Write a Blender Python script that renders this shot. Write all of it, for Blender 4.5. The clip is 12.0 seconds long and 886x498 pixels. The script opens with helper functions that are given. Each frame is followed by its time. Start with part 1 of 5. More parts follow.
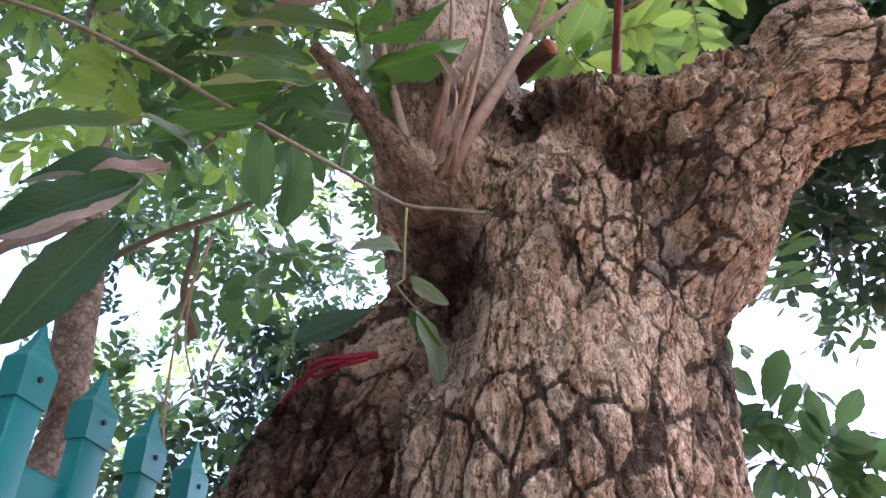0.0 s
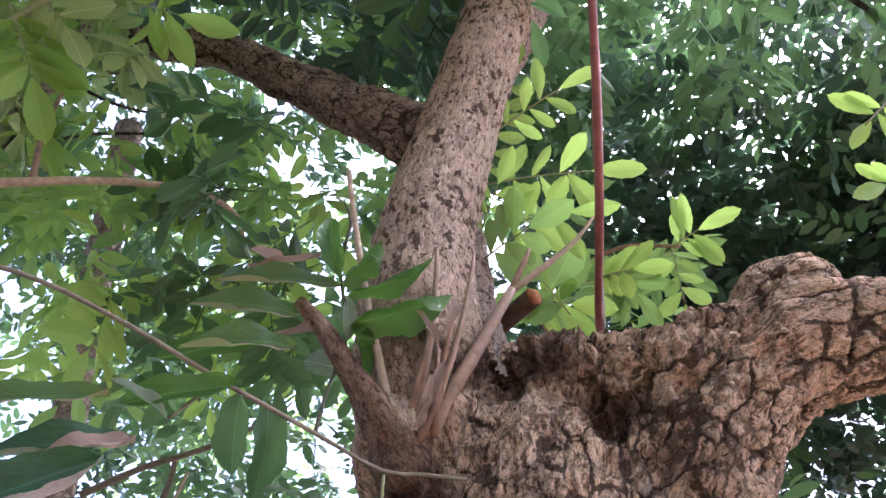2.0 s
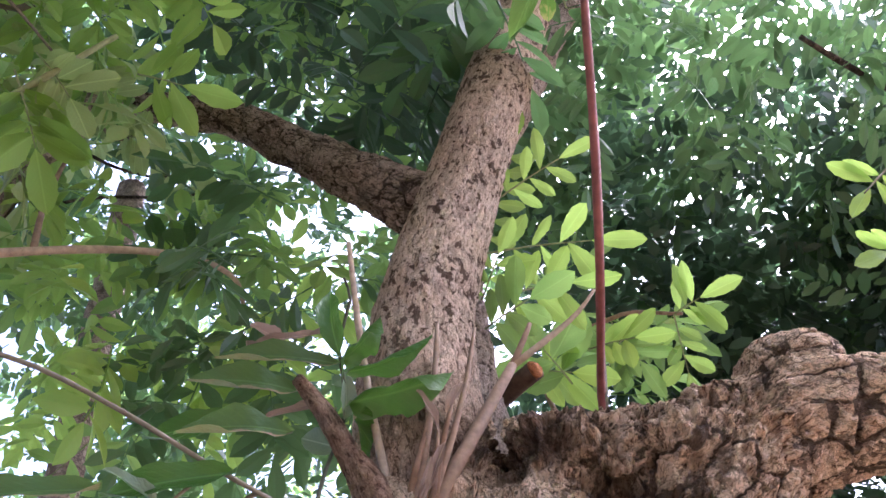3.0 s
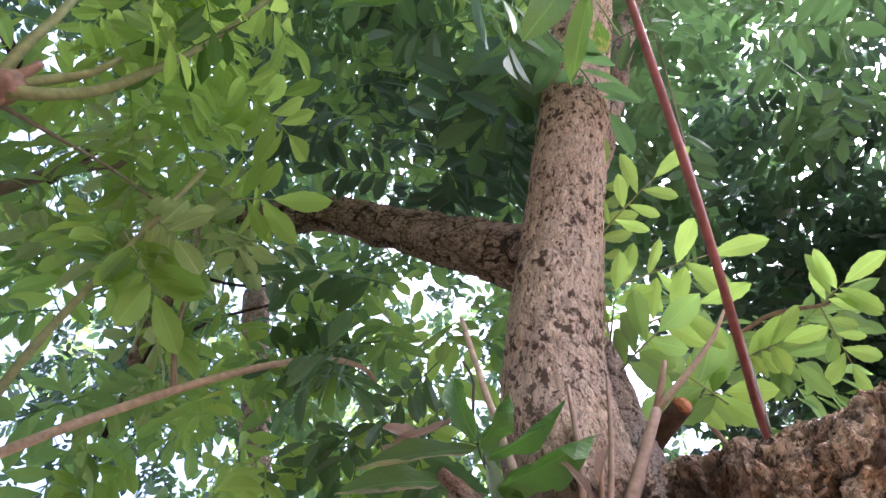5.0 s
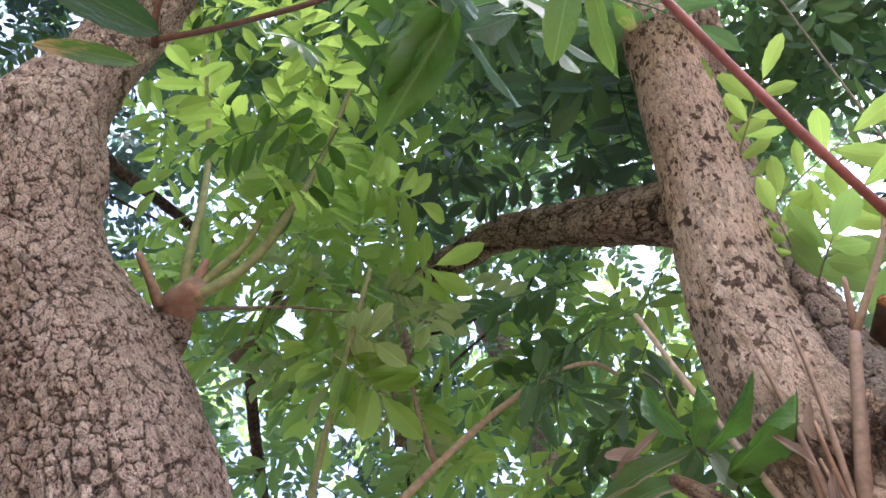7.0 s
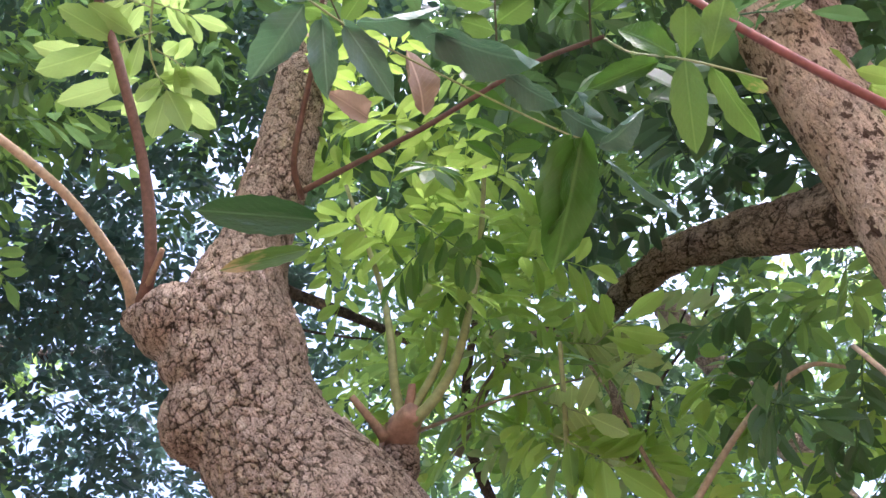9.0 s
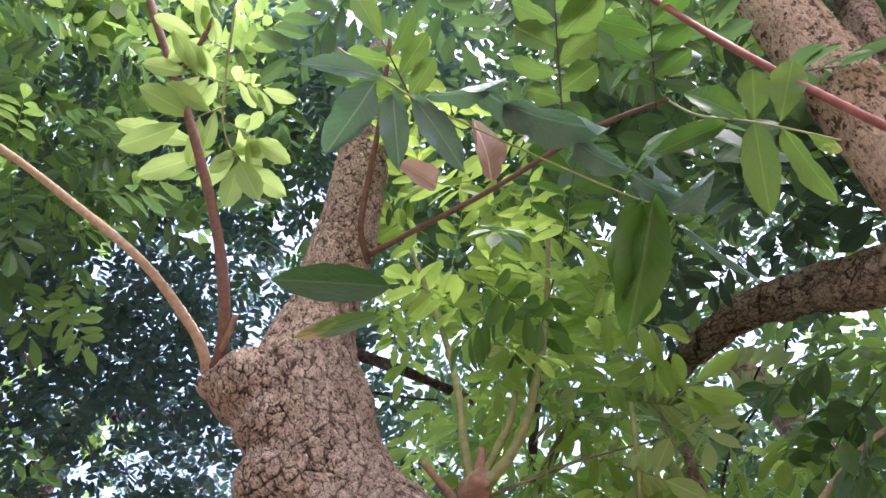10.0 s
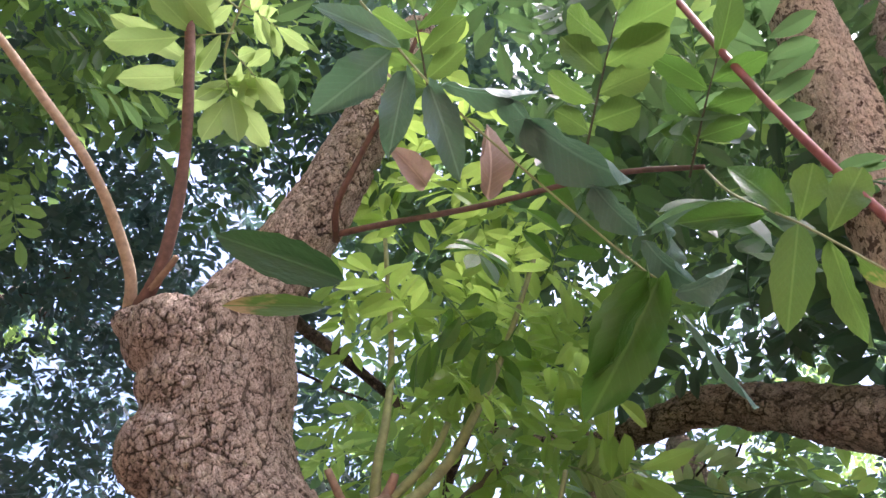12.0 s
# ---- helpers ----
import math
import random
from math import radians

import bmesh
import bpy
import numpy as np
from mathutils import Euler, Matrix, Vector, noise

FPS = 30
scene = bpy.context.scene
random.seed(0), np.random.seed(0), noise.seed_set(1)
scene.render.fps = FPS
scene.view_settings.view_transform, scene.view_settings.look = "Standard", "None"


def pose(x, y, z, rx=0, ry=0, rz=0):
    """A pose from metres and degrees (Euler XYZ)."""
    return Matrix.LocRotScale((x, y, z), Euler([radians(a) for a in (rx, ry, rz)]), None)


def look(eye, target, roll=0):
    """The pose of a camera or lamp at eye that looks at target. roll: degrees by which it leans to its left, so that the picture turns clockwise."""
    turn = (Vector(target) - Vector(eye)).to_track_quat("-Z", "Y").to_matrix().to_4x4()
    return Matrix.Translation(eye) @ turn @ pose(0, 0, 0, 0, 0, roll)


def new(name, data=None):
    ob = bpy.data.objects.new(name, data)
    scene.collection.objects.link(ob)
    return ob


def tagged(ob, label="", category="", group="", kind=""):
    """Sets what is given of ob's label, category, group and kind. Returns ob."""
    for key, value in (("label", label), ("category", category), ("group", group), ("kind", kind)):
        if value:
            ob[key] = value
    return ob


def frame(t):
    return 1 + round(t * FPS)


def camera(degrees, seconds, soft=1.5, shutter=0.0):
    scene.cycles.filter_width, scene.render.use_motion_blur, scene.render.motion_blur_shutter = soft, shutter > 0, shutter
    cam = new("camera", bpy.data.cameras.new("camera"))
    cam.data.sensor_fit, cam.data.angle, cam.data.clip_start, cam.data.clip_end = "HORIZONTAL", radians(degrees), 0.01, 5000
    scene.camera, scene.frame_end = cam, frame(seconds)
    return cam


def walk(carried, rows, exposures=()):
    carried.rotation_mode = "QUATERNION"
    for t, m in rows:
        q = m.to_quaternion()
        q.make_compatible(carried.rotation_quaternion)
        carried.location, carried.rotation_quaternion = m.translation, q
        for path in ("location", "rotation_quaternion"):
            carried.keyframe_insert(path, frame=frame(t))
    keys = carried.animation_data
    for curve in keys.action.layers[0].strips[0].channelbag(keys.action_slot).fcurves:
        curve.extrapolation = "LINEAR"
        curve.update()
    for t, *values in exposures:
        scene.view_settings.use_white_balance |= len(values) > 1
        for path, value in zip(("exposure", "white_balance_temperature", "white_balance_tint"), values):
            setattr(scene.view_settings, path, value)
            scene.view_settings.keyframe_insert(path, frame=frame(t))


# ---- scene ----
cam = camera(58.2, 12.0)
PATH = [
    (0, (0.0000, 0.0000, 1.5000), (0.0000, 1.6383, 2.6472), 0.00),
    (0.5, (0.0042, -0.0047, 1.5229), (0.0132, 1.5480, 2.7835), -0.42),
    (1, (0.0105, -0.0251, 1.5519), (0.0231, 1.4206, 2.9339), -0.44),
    (1.5, (0.0147, -0.0301, 1.5614), (0.0295, 1.3262, 3.0312), -0.38),
    (2, (0.0155, -0.0293, 1.5583), (0.0307, 1.2448, 3.0999), 0.23),
    (2.5, (0.0170, -0.0401, 1.5715), (0.0294, 1.1785, 3.1573), 0.41),
    (4.5, (0.0241, -0.0834, 1.6281), (-0.1092, 0.9895, 3.3107), 0.01),
    (5, (0.0505, -0.0835, 1.6426), (-0.2276, 0.9739, 3.3173), -0.68),
    (5.5, (0.0876, -0.1127, 1.6437), (-0.3314, 0.9236, 3.3022), -2.06),
    (6, (0.1633, -0.1349, 1.6613), (-0.3884, 0.8721, 3.2988), -4.40),
    (6.5, (0.2278, -0.1550, 1.6753), (-0.4401, 0.8049, 3.2978), -7.21),
    (7, (0.2866, -0.1760, 1.6834), (-0.5086, 0.6882, 3.3023), -5.23),
    (9, (0.4572, -0.3529, 1.7844), (-0.5486, 0.2071, 3.4198), -8.39),
    (9.5, (0.4665, -0.3740, 1.7759), (-0.5336, 0.0699, 3.4500), -5.08),
    (10, (0.4746, -0.3893, 1.7846), (-0.4731, 0.0019, 3.5018), -3.93),
    (10.5, (0.4793, -0.3955, 1.8054), (-0.4550, -0.0113, 3.5315), -2.09),
    (11, (0.4457, -0.3668, 1.8672), (-0.4962, 0.0314, 3.5860), 2.30),
    (11.5, (0.4049, -0.3348, 1.9373), (-0.5491, 0.0875, 3.6436), 6.29),
    (12, (0.4151, -0.3485, 1.9796), (-0.5262, 0.0936, 3.6880), 10.18),
]
walk(cam, [(t, look(eye, target, roll)) for t, eye, target, roll in PATH],
     exposures=[(0.0, 2.87, 5650, 25), (2.5, 2.96, 5500, 26), (4.5, 3.02, 5650, 24), (5.5, 2.93, 5700, 22), (7.0, 2.98, 5750, 20), (9.5, 3.0, 5900, 23), (10.5, 2.76, 5950, 25), (11.5, 2.7, 5950, 25), (12.0, 2.76, 5950, 25)])

# ---- light: bright hazy day, sun high to the right, softened by haze ----
SUN_EL, SUN_AZ = 64.0, 72.0
world = bpy.data.worlds.new("hazy_sky")
scene.world = world
world.use_nodes = True
wn = world.node_tree.nodes
sky = wn.new("ShaderNodeTexSky")
sky.sky_type = "NISHITA"
sky.sun_disc = False
sky.sun_elevation = radians(SUN_EL)
sky.sun_rotation = radians(SUN_AZ)
sky.air_density, sky.dust_density, sky.ozone_density = 0.7, 6.0, 1.0
wn["Background"].inputs["Strength"].default_value = 0.15
world.node_tree.links.new(sky.outputs[0], wn["Background"].inputs["Color"])
sun_data = bpy.data.lights.new("sun", "SUN")
sun_data.energy = 1.35
sun_data.angle = radians(35)
sun_data.color = (1.0, 0.95, 0.87)
sun_ob = new("sun", sun_data)
sa, se = radians(SUN_AZ), radians(SUN_EL)
sun_dir = Vector((math.sin(sa) * math.cos(se), math.cos(sa) * math.cos(se), math.sin(se)))
sun_ob.matrix_world = look(sun_dir * 20, (0, 0, 0))


# ---- materials ----
def material(name, rough=0.8, spec=0.3):
    m = bpy.data.materials.new(name)
    m.use_nodes = True
    b = m.node_tree.nodes["Principled BSDF"]
    b.inputs["Roughness"].default_value = rough
    b.inputs["Specular IOR Level"].default_value = spec
    return m, m.node_tree.nodes, m.node_tree.links, b


def node(nodes, kind, **values):
    n = nodes.new(kind)
    for key, value in values.items():
        n.inputs[key.replace("_", " ")].default_value = value
    return n


def ramp(nodes, links, fac, stops):
    r = nodes.new("ShaderNodeValToRGB")
    el = r.color_ramp.elements
    el[0].position, el[0].color = stops[0][0], (*stops[0][1], 1)
    el[1].position, el[1].color = stops[-1][0], (*stops[-1][1], 1)
    for p, c in stops[1:-1]:
        e = el.new(p)
        e.color = (*c, 1)
    links.new(fac, r.inputs[0])
    return r.outputs[0]


def mixed(nodes, links, kind, fac, a, b):
    n = nodes.new("ShaderNodeMix")
    n.data_type, n.blend_type = "RGBA", kind
    for s, v in ((n.inputs[0], fac), (n.inputs[6], a), (n.inputs[7], b)):
        if isinstance(v, bpy.types.NodeSocket):
            links.new(v, s)
        else:
            s.default_value = v if isinstance(v, float) else (*v, 1)
    return n.outputs[2]


def bark_material(name, dark, mid, light, grey=0.25, fine=150.0, streak=3.2, bump=1.0, flake=30.0, plates=13.0, crack=1.0, layers=1.0, long_plates=2.2):
    """Flaky bark: plates parted by thin cracks, fibres along the stem, blotches, stains and fine relief."""
    m, nodes, links, b = material(name, 0.9, 0.15)
    pos = nodes.new("ShaderNodeTexCoord").outputs["Object"]

    def attribute(key):
        n = nodes.new("ShaderNodeAttribute")
        n.attribute_name = key
        return n

    def maths(kind, x, y, z=None):
        n = nodes.new("ShaderNodeMath")
        n.operation = kind
        for s, v in zip(n.inputs, (x, y, z)):
            if isinstance(v, bpy.types.NodeSocket):
                links.new(v, s)
            elif v is not None:
                s.default_value = v
        return n.outputs[0]

    along, young = attribute("along").outputs["Vector"], attribute("young").outputs["Fac"]
    old = maths("MULTIPLY_ADD", young, -0.5, 1.0)

    def tall(k):
        n = nodes.new("ShaderNodeMapping")
        n.inputs["Scale"].default_value = (1, 1, 1 / k)
        links.new(along, n.inputs[0])
        return n.outputs[0]

    def warp(v, scale, much):
        n = node(nodes, "ShaderNodeTexNoise", Scale=scale, Detail=4.0, Roughness=0.6)
        links.new(pos, n.inputs["Vector"])
        return mixed(nodes, links, "ADD", much, v, n.outputs["Color"])

    fibre = node(nodes, "ShaderNodeTexNoise", Scale=fine, Detail=5.0, Roughness=0.7)
    links.new(warp(tall(streak), 25.0, 0.02), fibre.inputs["Vector"])
    blotch = node(nodes, "ShaderNodeTexNoise", Scale=8.0, Detail=6.0, Roughness=0.65)
    links.new(pos, blotch.inputs["Vector"])
    patch = node(nodes, "ShaderNodeTexNoise", Scale=34.0, Detail=8.0, Roughness=0.72)
    links.new(pos, patch.inputs["Vector"])
    # cracks round plates of two sizes, broken off in places; their shade goes into the colour
    height, gap = None, None
    tones = []
    for size, long, wide, deep in ((plates, long_plates, 0.034, 0.7), (flake, 1.5, 0.045, 0.5)):
        v = warp(warp(warp(tall(long), 9.0, 0.055), 55.0, 0.024), 190.0, 0.009)
        far = node(nodes, "ShaderNodeTexVoronoi", Scale=size)
        far.feature = "DISTANCE_TO_EDGE"
        cell = node(nodes, "ShaderNodeTexVoronoi", Scale=size)
        links.new(v, far.inputs["Vector"])
        links.new(v, cell.inputs["Vector"])
        open_ = node(nodes, "ShaderNodeTexNoise", Scale=size * 1.1, Detail=3.0)
        links.new(v, open_.inputs["Vector"])
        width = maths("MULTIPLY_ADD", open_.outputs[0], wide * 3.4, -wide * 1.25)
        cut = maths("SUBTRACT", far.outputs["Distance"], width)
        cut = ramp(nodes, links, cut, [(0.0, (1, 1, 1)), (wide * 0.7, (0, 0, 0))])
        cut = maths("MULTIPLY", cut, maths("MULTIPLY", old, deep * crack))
        shade = nodes.new("ShaderNodeRGBToBW")
        links.new(cell.outputs["Color"], shade.inputs[0])
        tones.append(shade.outputs[0])
        step = maths("MULTIPLY_ADD", shade.outputs[0], 0.7 * deep, maths("MULTIPLY", cut, -1.0))
        height = step if height is None else maths("ADD", height, step)
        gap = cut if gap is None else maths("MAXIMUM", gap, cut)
    seam = node(nodes, "ShaderNodeTexNoise", Scale=120.0, Detail=4.0, Roughness=0.65)
    links.new(pos, seam.inputs["Vector"])
    seam = maths("MULTIPLY_ADD", seam.outputs[0], 0.17, maths("MULTIPLY", attribute("split").outputs["Fac"], 0.5))
    seam = maths("MULTIPLY_ADD", patch.outputs[0], 0.15, seam)
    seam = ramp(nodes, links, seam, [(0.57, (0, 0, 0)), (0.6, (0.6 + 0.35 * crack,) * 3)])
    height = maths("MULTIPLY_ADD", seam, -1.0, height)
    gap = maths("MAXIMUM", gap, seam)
    # thin layers broken off one above another, with ragged edges
    leafy = node(nodes, "ShaderNodeTexNoise", Scale=36.0, Detail=7.0, Roughness=0.6)
    links.new(warp(tall(1.9), 130.0, 0.006), leafy.inputs["Vector"])
    level = maths("MULTIPLY", leafy.outputs[0], 11.0)
    floor_ = maths("FLOOR", level, 0.0)
    rise = maths("SUBTRACT", level, floor_)
    lip = ramp(nodes, links, rise, [(0.0, (1, 1, 1)), (0.04, (1, 1, 1)), (0.13, (0, 0, 0))])
    lip = maths("MULTIPLY", lip, maths("MULTIPLY", old, layers))
    layer_tone = nodes.new("ShaderNodeTexWhiteNoise")
    layer_tone.noise_dimensions = "1D"
    links.new(floor_, layer_tone.inputs["W"])
    height = maths("MULTIPLY_ADD", maths("ADD", floor_, maths("MINIMUM", maths("MULTIPLY", rise, 6.0), 1.0)), 0.22 * layers, height)
    tone = maths("MULTIPLY_ADD", attribute("plate").outputs["Fac"], 0.2, fibre.outputs[0])
    tone = maths("MULTIPLY_ADD", maths("SUBTRACT", layer_tone.outputs["Value"], 0.5), 0.16 * layers, tone)
    tone = maths("MULTIPLY_ADD", tones[0], 0.12, tone)
    tone = maths("MULTIPLY_ADD", tones[1], 0.12, tone)
    c = ramp(nodes, links, tone, [(0.43, dark), (0.58, mid), (0.8, light)])
    c = mixed(nodes, links, "OVERLAY", 0.35, c, patch.outputs[0])
    c = mixed(nodes, links, "MIX", maths("MULTIPLY", young, 0.6), c, (0.63, 0.5, 0.405))
    # remains of dark outer bark on the young stem
    peck = node(nodes, "ShaderNodeTexNoise", Scale=48.0, Detail=5.0, Roughness=0.66)
    links.new(warp(tall(1.5), 40.0, 0.008), peck.inputs["Vector"])
    peck = maths("MULTIPLY_ADD", blotch.outputs[0], 0.55, peck.outputs[0])
    peck = maths("MULTIPLY", ramp(nodes, links, peck, [(0.85, (0, 0, 0)), (0.875, (1, 1, 1))]), young)
    c = mixed(nodes, links, "MIX", maths("MULTIPLY", peck, 0.9), c, tuple(v * 0.8 for v in dark))
    # dark line at each layer's foot stands for edge shade
    c = mixed(nodes, links, "MIX", maths("MULTIPLY", lip, 0.85), c, tuple(v * 0.6 for v in dark))
    fleck = ramp(nodes, links, fibre.outputs[0], [(0.39, (1, 1, 1)), (0.45, (0, 0, 0))])
    c = mixed(nodes, links, "MIX", maths("MULTIPLY", fleck, 0.75), c, tuple(v * 0.8 for v in dark))
    lichen = ramp(nodes, links, blotch.outputs[0], [(0.5, (0, 0, 0)), (0.68, (grey, grey, grey))])
    c = mixed(nodes, links, "MIX", lichen, c, (0.4, 0.36, 0.31))
    c = mixed(nodes, links, "MIX", attribute("stain").outputs["Fac"], c, (0.17, 0.17, 0.165))
    # darkening for rotten wood, and for shade painted into the trunk's hollow
    c = mixed(nodes, links, "MIX", maths("MULTIPLY", attribute("rot_and_shade").outputs["Fac"], maths("MULTIPLY_ADD", patch.outputs[0], 1.3, 0.25)), c, tuple(v * 0.5 for v in dark))
    # crevice shade inside the cracks is put into the bark colour
    c = mixed(nodes, links, "MIX", maths("MAXIMUM", attribute("crack_shade").outputs["Fac"], maths("MULTIPLY", gap, 0.9)), c, tuple(v * 0.3 for v in dark))
    links.new(c, b.inputs["Base Color"])
    height = maths("MULTIPLY", height, old)
    height = maths("MULTIPLY_ADD", peck, 0.5, height)
    height = maths("MULTIPLY_ADD", fibre.outputs[0], 1.3, height)
    height = maths("MULTIPLY_ADD", patch.outputs[0], 0.9, height)
    bm = node(nodes, "ShaderNodeBump", Strength=bump, Distance=0.015)
    links.new(height, bm.inputs["Height"])
    links.new(bm.outputs[0], b.inputs["Normal"])
    return m


def leaf_material(name, dark, light, trans, rough=0.42, share=0.45, brown=0.0, rim=None, edge=0.55):
    """Leaf: waxy upper face, light passing through, tone varied leaf by leaf, faint blotches."""
    m, nodes, links, b = material(name, rough, 0.4)
    info = nodes.new("ShaderNodeObjectInfo").outputs["Random"]
    isl = nodes.new("ShaderNodeNewGeometry").outputs["Random Per Island"]
    mixr = nodes.new("ShaderNodeMath")
    mixr.operation = "ADD"
    links.new(info, mixr.inputs[0])
    links.new(isl, mixr.inputs[1])
    fr = nodes.new("ShaderNodeMath")
    fr.operation = "FRACT"
    links.new(mixr.outputs[0], fr.inputs[0])
    pos = nodes.new("ShaderNodeTexCoord").outputs["Object"]
    spots = node(nodes, "ShaderNodeTexNoise", Scale=35.0, Detail=4.0)
    links.new(pos, spots.inputs["Vector"])
    c = ramp(nodes, links, fr.outputs[0], [(0.0, dark), (1.0, light)])
    c = mixed(nodes, links, "MULTIPLY", 0.35, c, spots.outputs["Color"])
    if brown:
        patch = node(nodes, "ShaderNodeTexNoise", Scale=2.5, Detail=4.0)
        links.new(pos, patch.inputs["Vector"])
        where = nodes.new("ShaderNodeSeparateXYZ")
        links.new(pos, where.inputs[0])
        reach = nodes.new("ShaderNodeMath")
        reach.operation = "MULTIPLY_ADD"
        links.new(patch.outputs[0], reach.inputs[0])
        reach.inputs[1].default_value = 1.2
        links.new(where.outputs["X"], reach.inputs[2])
        reach_half = nodes.new("ShaderNodeMath")
        reach_half.operation = "MULTIPLY"
        reach_half.inputs[1].default_value = brown
        links.new(reach.outputs[0], reach_half.inputs[0])
        f = ramp(nodes, links, reach_half.outputs[0], [(0.62, (0, 0, 0)), (0.7, (1, 1, 1))])
        c = mixed(nodes, links, "MIX", f, c, (0.36, 0.22, 0.14))
    if rim:
        # dried or turned-over margin along one side
        margin = nodes.new("ShaderNodeAttribute")
        margin.attribute_name = "margin"
        uneven = node(nodes, "ShaderNodeTexNoise", Scale=4.0, Detail=5.0)
        links.new(pos, uneven.inputs["Vector"])
        over = nodes.new("ShaderNodeMath")
        over.operation = "MULTIPLY_ADD"
        links.new(uneven.outputs[0], over.inputs[0])
        over.inputs[1].default_value = 0.9
        links.new(margin.outputs["Fac"], over.inputs[2])
        f = ramp(nodes, links, over.outputs[0], [(edge + 0.42, (0, 0, 0)), (edge + 0.45, (1, 1, 1))])
        dried = mixed(nodes, links, "MULTIPLY", 0.6, rim, spots.outputs["Color"])
        c = mixed(nodes, links, "MIX", f, c, dried)
    # midrib and side veins, on the large single leaves
    blade = nodes.new("ShaderNodeAttribute")
    blade.attribute_name = "blade"
    xyz = nodes.new("ShaderNodeSeparateXYZ")
    links.new(pos, xyz.inputs[0])
    ay = nodes.new("ShaderNodeMath")
    ay.operation = "ABSOLUTE"
    links.new(xyz.outputs["Y"], ay.inputs[0])
    rib = ramp(nodes, links, ay.outputs[0], [(0.012, (1, 1, 1)), (0.035, (0, 0, 0))])
    ph = nodes.new("ShaderNodeMath")
    ph.operation = "MULTIPLY_ADD"
    links.new(ay.outputs[0], ph.inputs[0])
    ph.inputs[1].default_value = -0.6
    links.new(xyz.outputs["X"], ph.inputs[2])
    sn = nodes.new("ShaderNodeMath")
    sn.operation = "PINGPONG"
    links.new(ph.outputs[0], sn.inputs[0])
    sn.inputs[1].default_value = 0.045
    side = ramp(nodes, links, sn.outputs[0], [(0.0, (0.2, 0.2, 0.2)), (0.012, (0, 0, 0))])
    veins = mixed(nodes, links, "ADD", 1.0, rib, side)
    vf = mixed(nodes, links, "MULTIPLY", 1.0, veins, blade.outputs["Color"])
    c = mixed(nodes, links, "MIX", vf, c, tuple(min(1.0, v * 1.12 + 0.01) for v in light))
    links.new(c, b.inputs["Base Color"])
    crinkle = node(nodes, "ShaderNodeTexNoise", Scale=7.0, Detail=3.0)
    links.new(pos, crinkle.inputs["Vector"])
    ridge = mixed(nodes, links, "ADD", 0.15, crinkle.outputs["Color"], vf)
    relief = node(nodes, "ShaderNodeBump", Strength=0.7, Distance=0.006)
    links.new(ridge, relief.inputs["Height"])
    links.new(relief.outputs[0], b.inputs["Normal"])
    tr = nodes.new("ShaderNodeBsdfTranslucent")
    t = mixed(nodes, links, "MIX", 0.75, c, trans)
    links.new(t, tr.inputs["Color"])
    ms = nodes.new("ShaderNodeMixShader")
    ms.inputs[0].default_value = share
    links.new(b.outputs[0], ms.inputs[1])
    links.new(tr.outputs[0], ms.inputs[2])
    links.new(ms.outputs[0], nodes["Material Output"].inputs["Surface"])
    return m


def plain_material(name, colour, rough=0.6, vary=0.25, scale=20.0, spec=0.3, bump=0.1):
    m, nodes, links, b = material(name, rough, spec)
    pos = nodes.new("ShaderNodeTexCoord").outputs["Object"]
    n = node(nodes, "ShaderNodeTexNoise", Scale=scale, Detail=6.0, Roughness=0.6)
    links.new(pos, n.inputs["Vector"])
    lo = tuple(v * (1 - vary) for v in colour)
    hi = tuple(min(1, v * (1 + vary)) for v in colour)
    links.new(ramp(nodes, links, n.outputs[0], [(0.3, lo), (0.7, hi)]), b.inputs["Base Color"])
    bm = node(nodes, "ShaderNodeBump", Strength=bump, Distance=0.003)
    links.new(n.outputs[0], bm.inputs["Height"])
    links.new(bm.outputs[0], b.inputs["Normal"])
    return m


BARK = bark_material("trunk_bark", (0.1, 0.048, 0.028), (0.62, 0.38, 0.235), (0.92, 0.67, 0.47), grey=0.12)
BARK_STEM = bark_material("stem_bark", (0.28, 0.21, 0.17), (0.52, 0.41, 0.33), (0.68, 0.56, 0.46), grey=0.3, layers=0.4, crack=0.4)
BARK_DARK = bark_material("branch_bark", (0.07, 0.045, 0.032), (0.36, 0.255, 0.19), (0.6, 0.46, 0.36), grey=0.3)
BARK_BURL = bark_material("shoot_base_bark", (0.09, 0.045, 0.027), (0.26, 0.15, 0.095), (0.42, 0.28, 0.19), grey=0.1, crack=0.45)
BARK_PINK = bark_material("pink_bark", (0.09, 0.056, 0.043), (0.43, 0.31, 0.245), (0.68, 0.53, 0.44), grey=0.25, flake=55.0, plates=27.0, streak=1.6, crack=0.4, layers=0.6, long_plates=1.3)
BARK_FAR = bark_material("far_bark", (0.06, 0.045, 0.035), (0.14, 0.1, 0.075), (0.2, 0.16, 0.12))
BROWN_SHOOT = plain_material("smooth_brown_bark", (0.21, 0.125, 0.08), 0.8, 0.55, 22.0, 0.25, 1.0)
KNOB = plain_material("knob_bark", (0.3, 0.19, 0.145), 0.75, 0.35, 30.0, 0.25, 0.8)
SHOOT = plain_material("shoot_bark", (0.25, 0.165, 0.115), 0.75, 0.3, 60.0)
TWIG = plain_material("twig_bark", (0.165, 0.14, 0.1), 0.8, 0.3, 60.0)
TWIG_PALE = plain_material("pale_twig", (0.36, 0.27, 0.19), 0.8, 0.3, 60.0)
TWIG_DARK = plain_material("dark_twig", (0.06, 0.06, 0.035), 0.7, 0.3, 60.0)
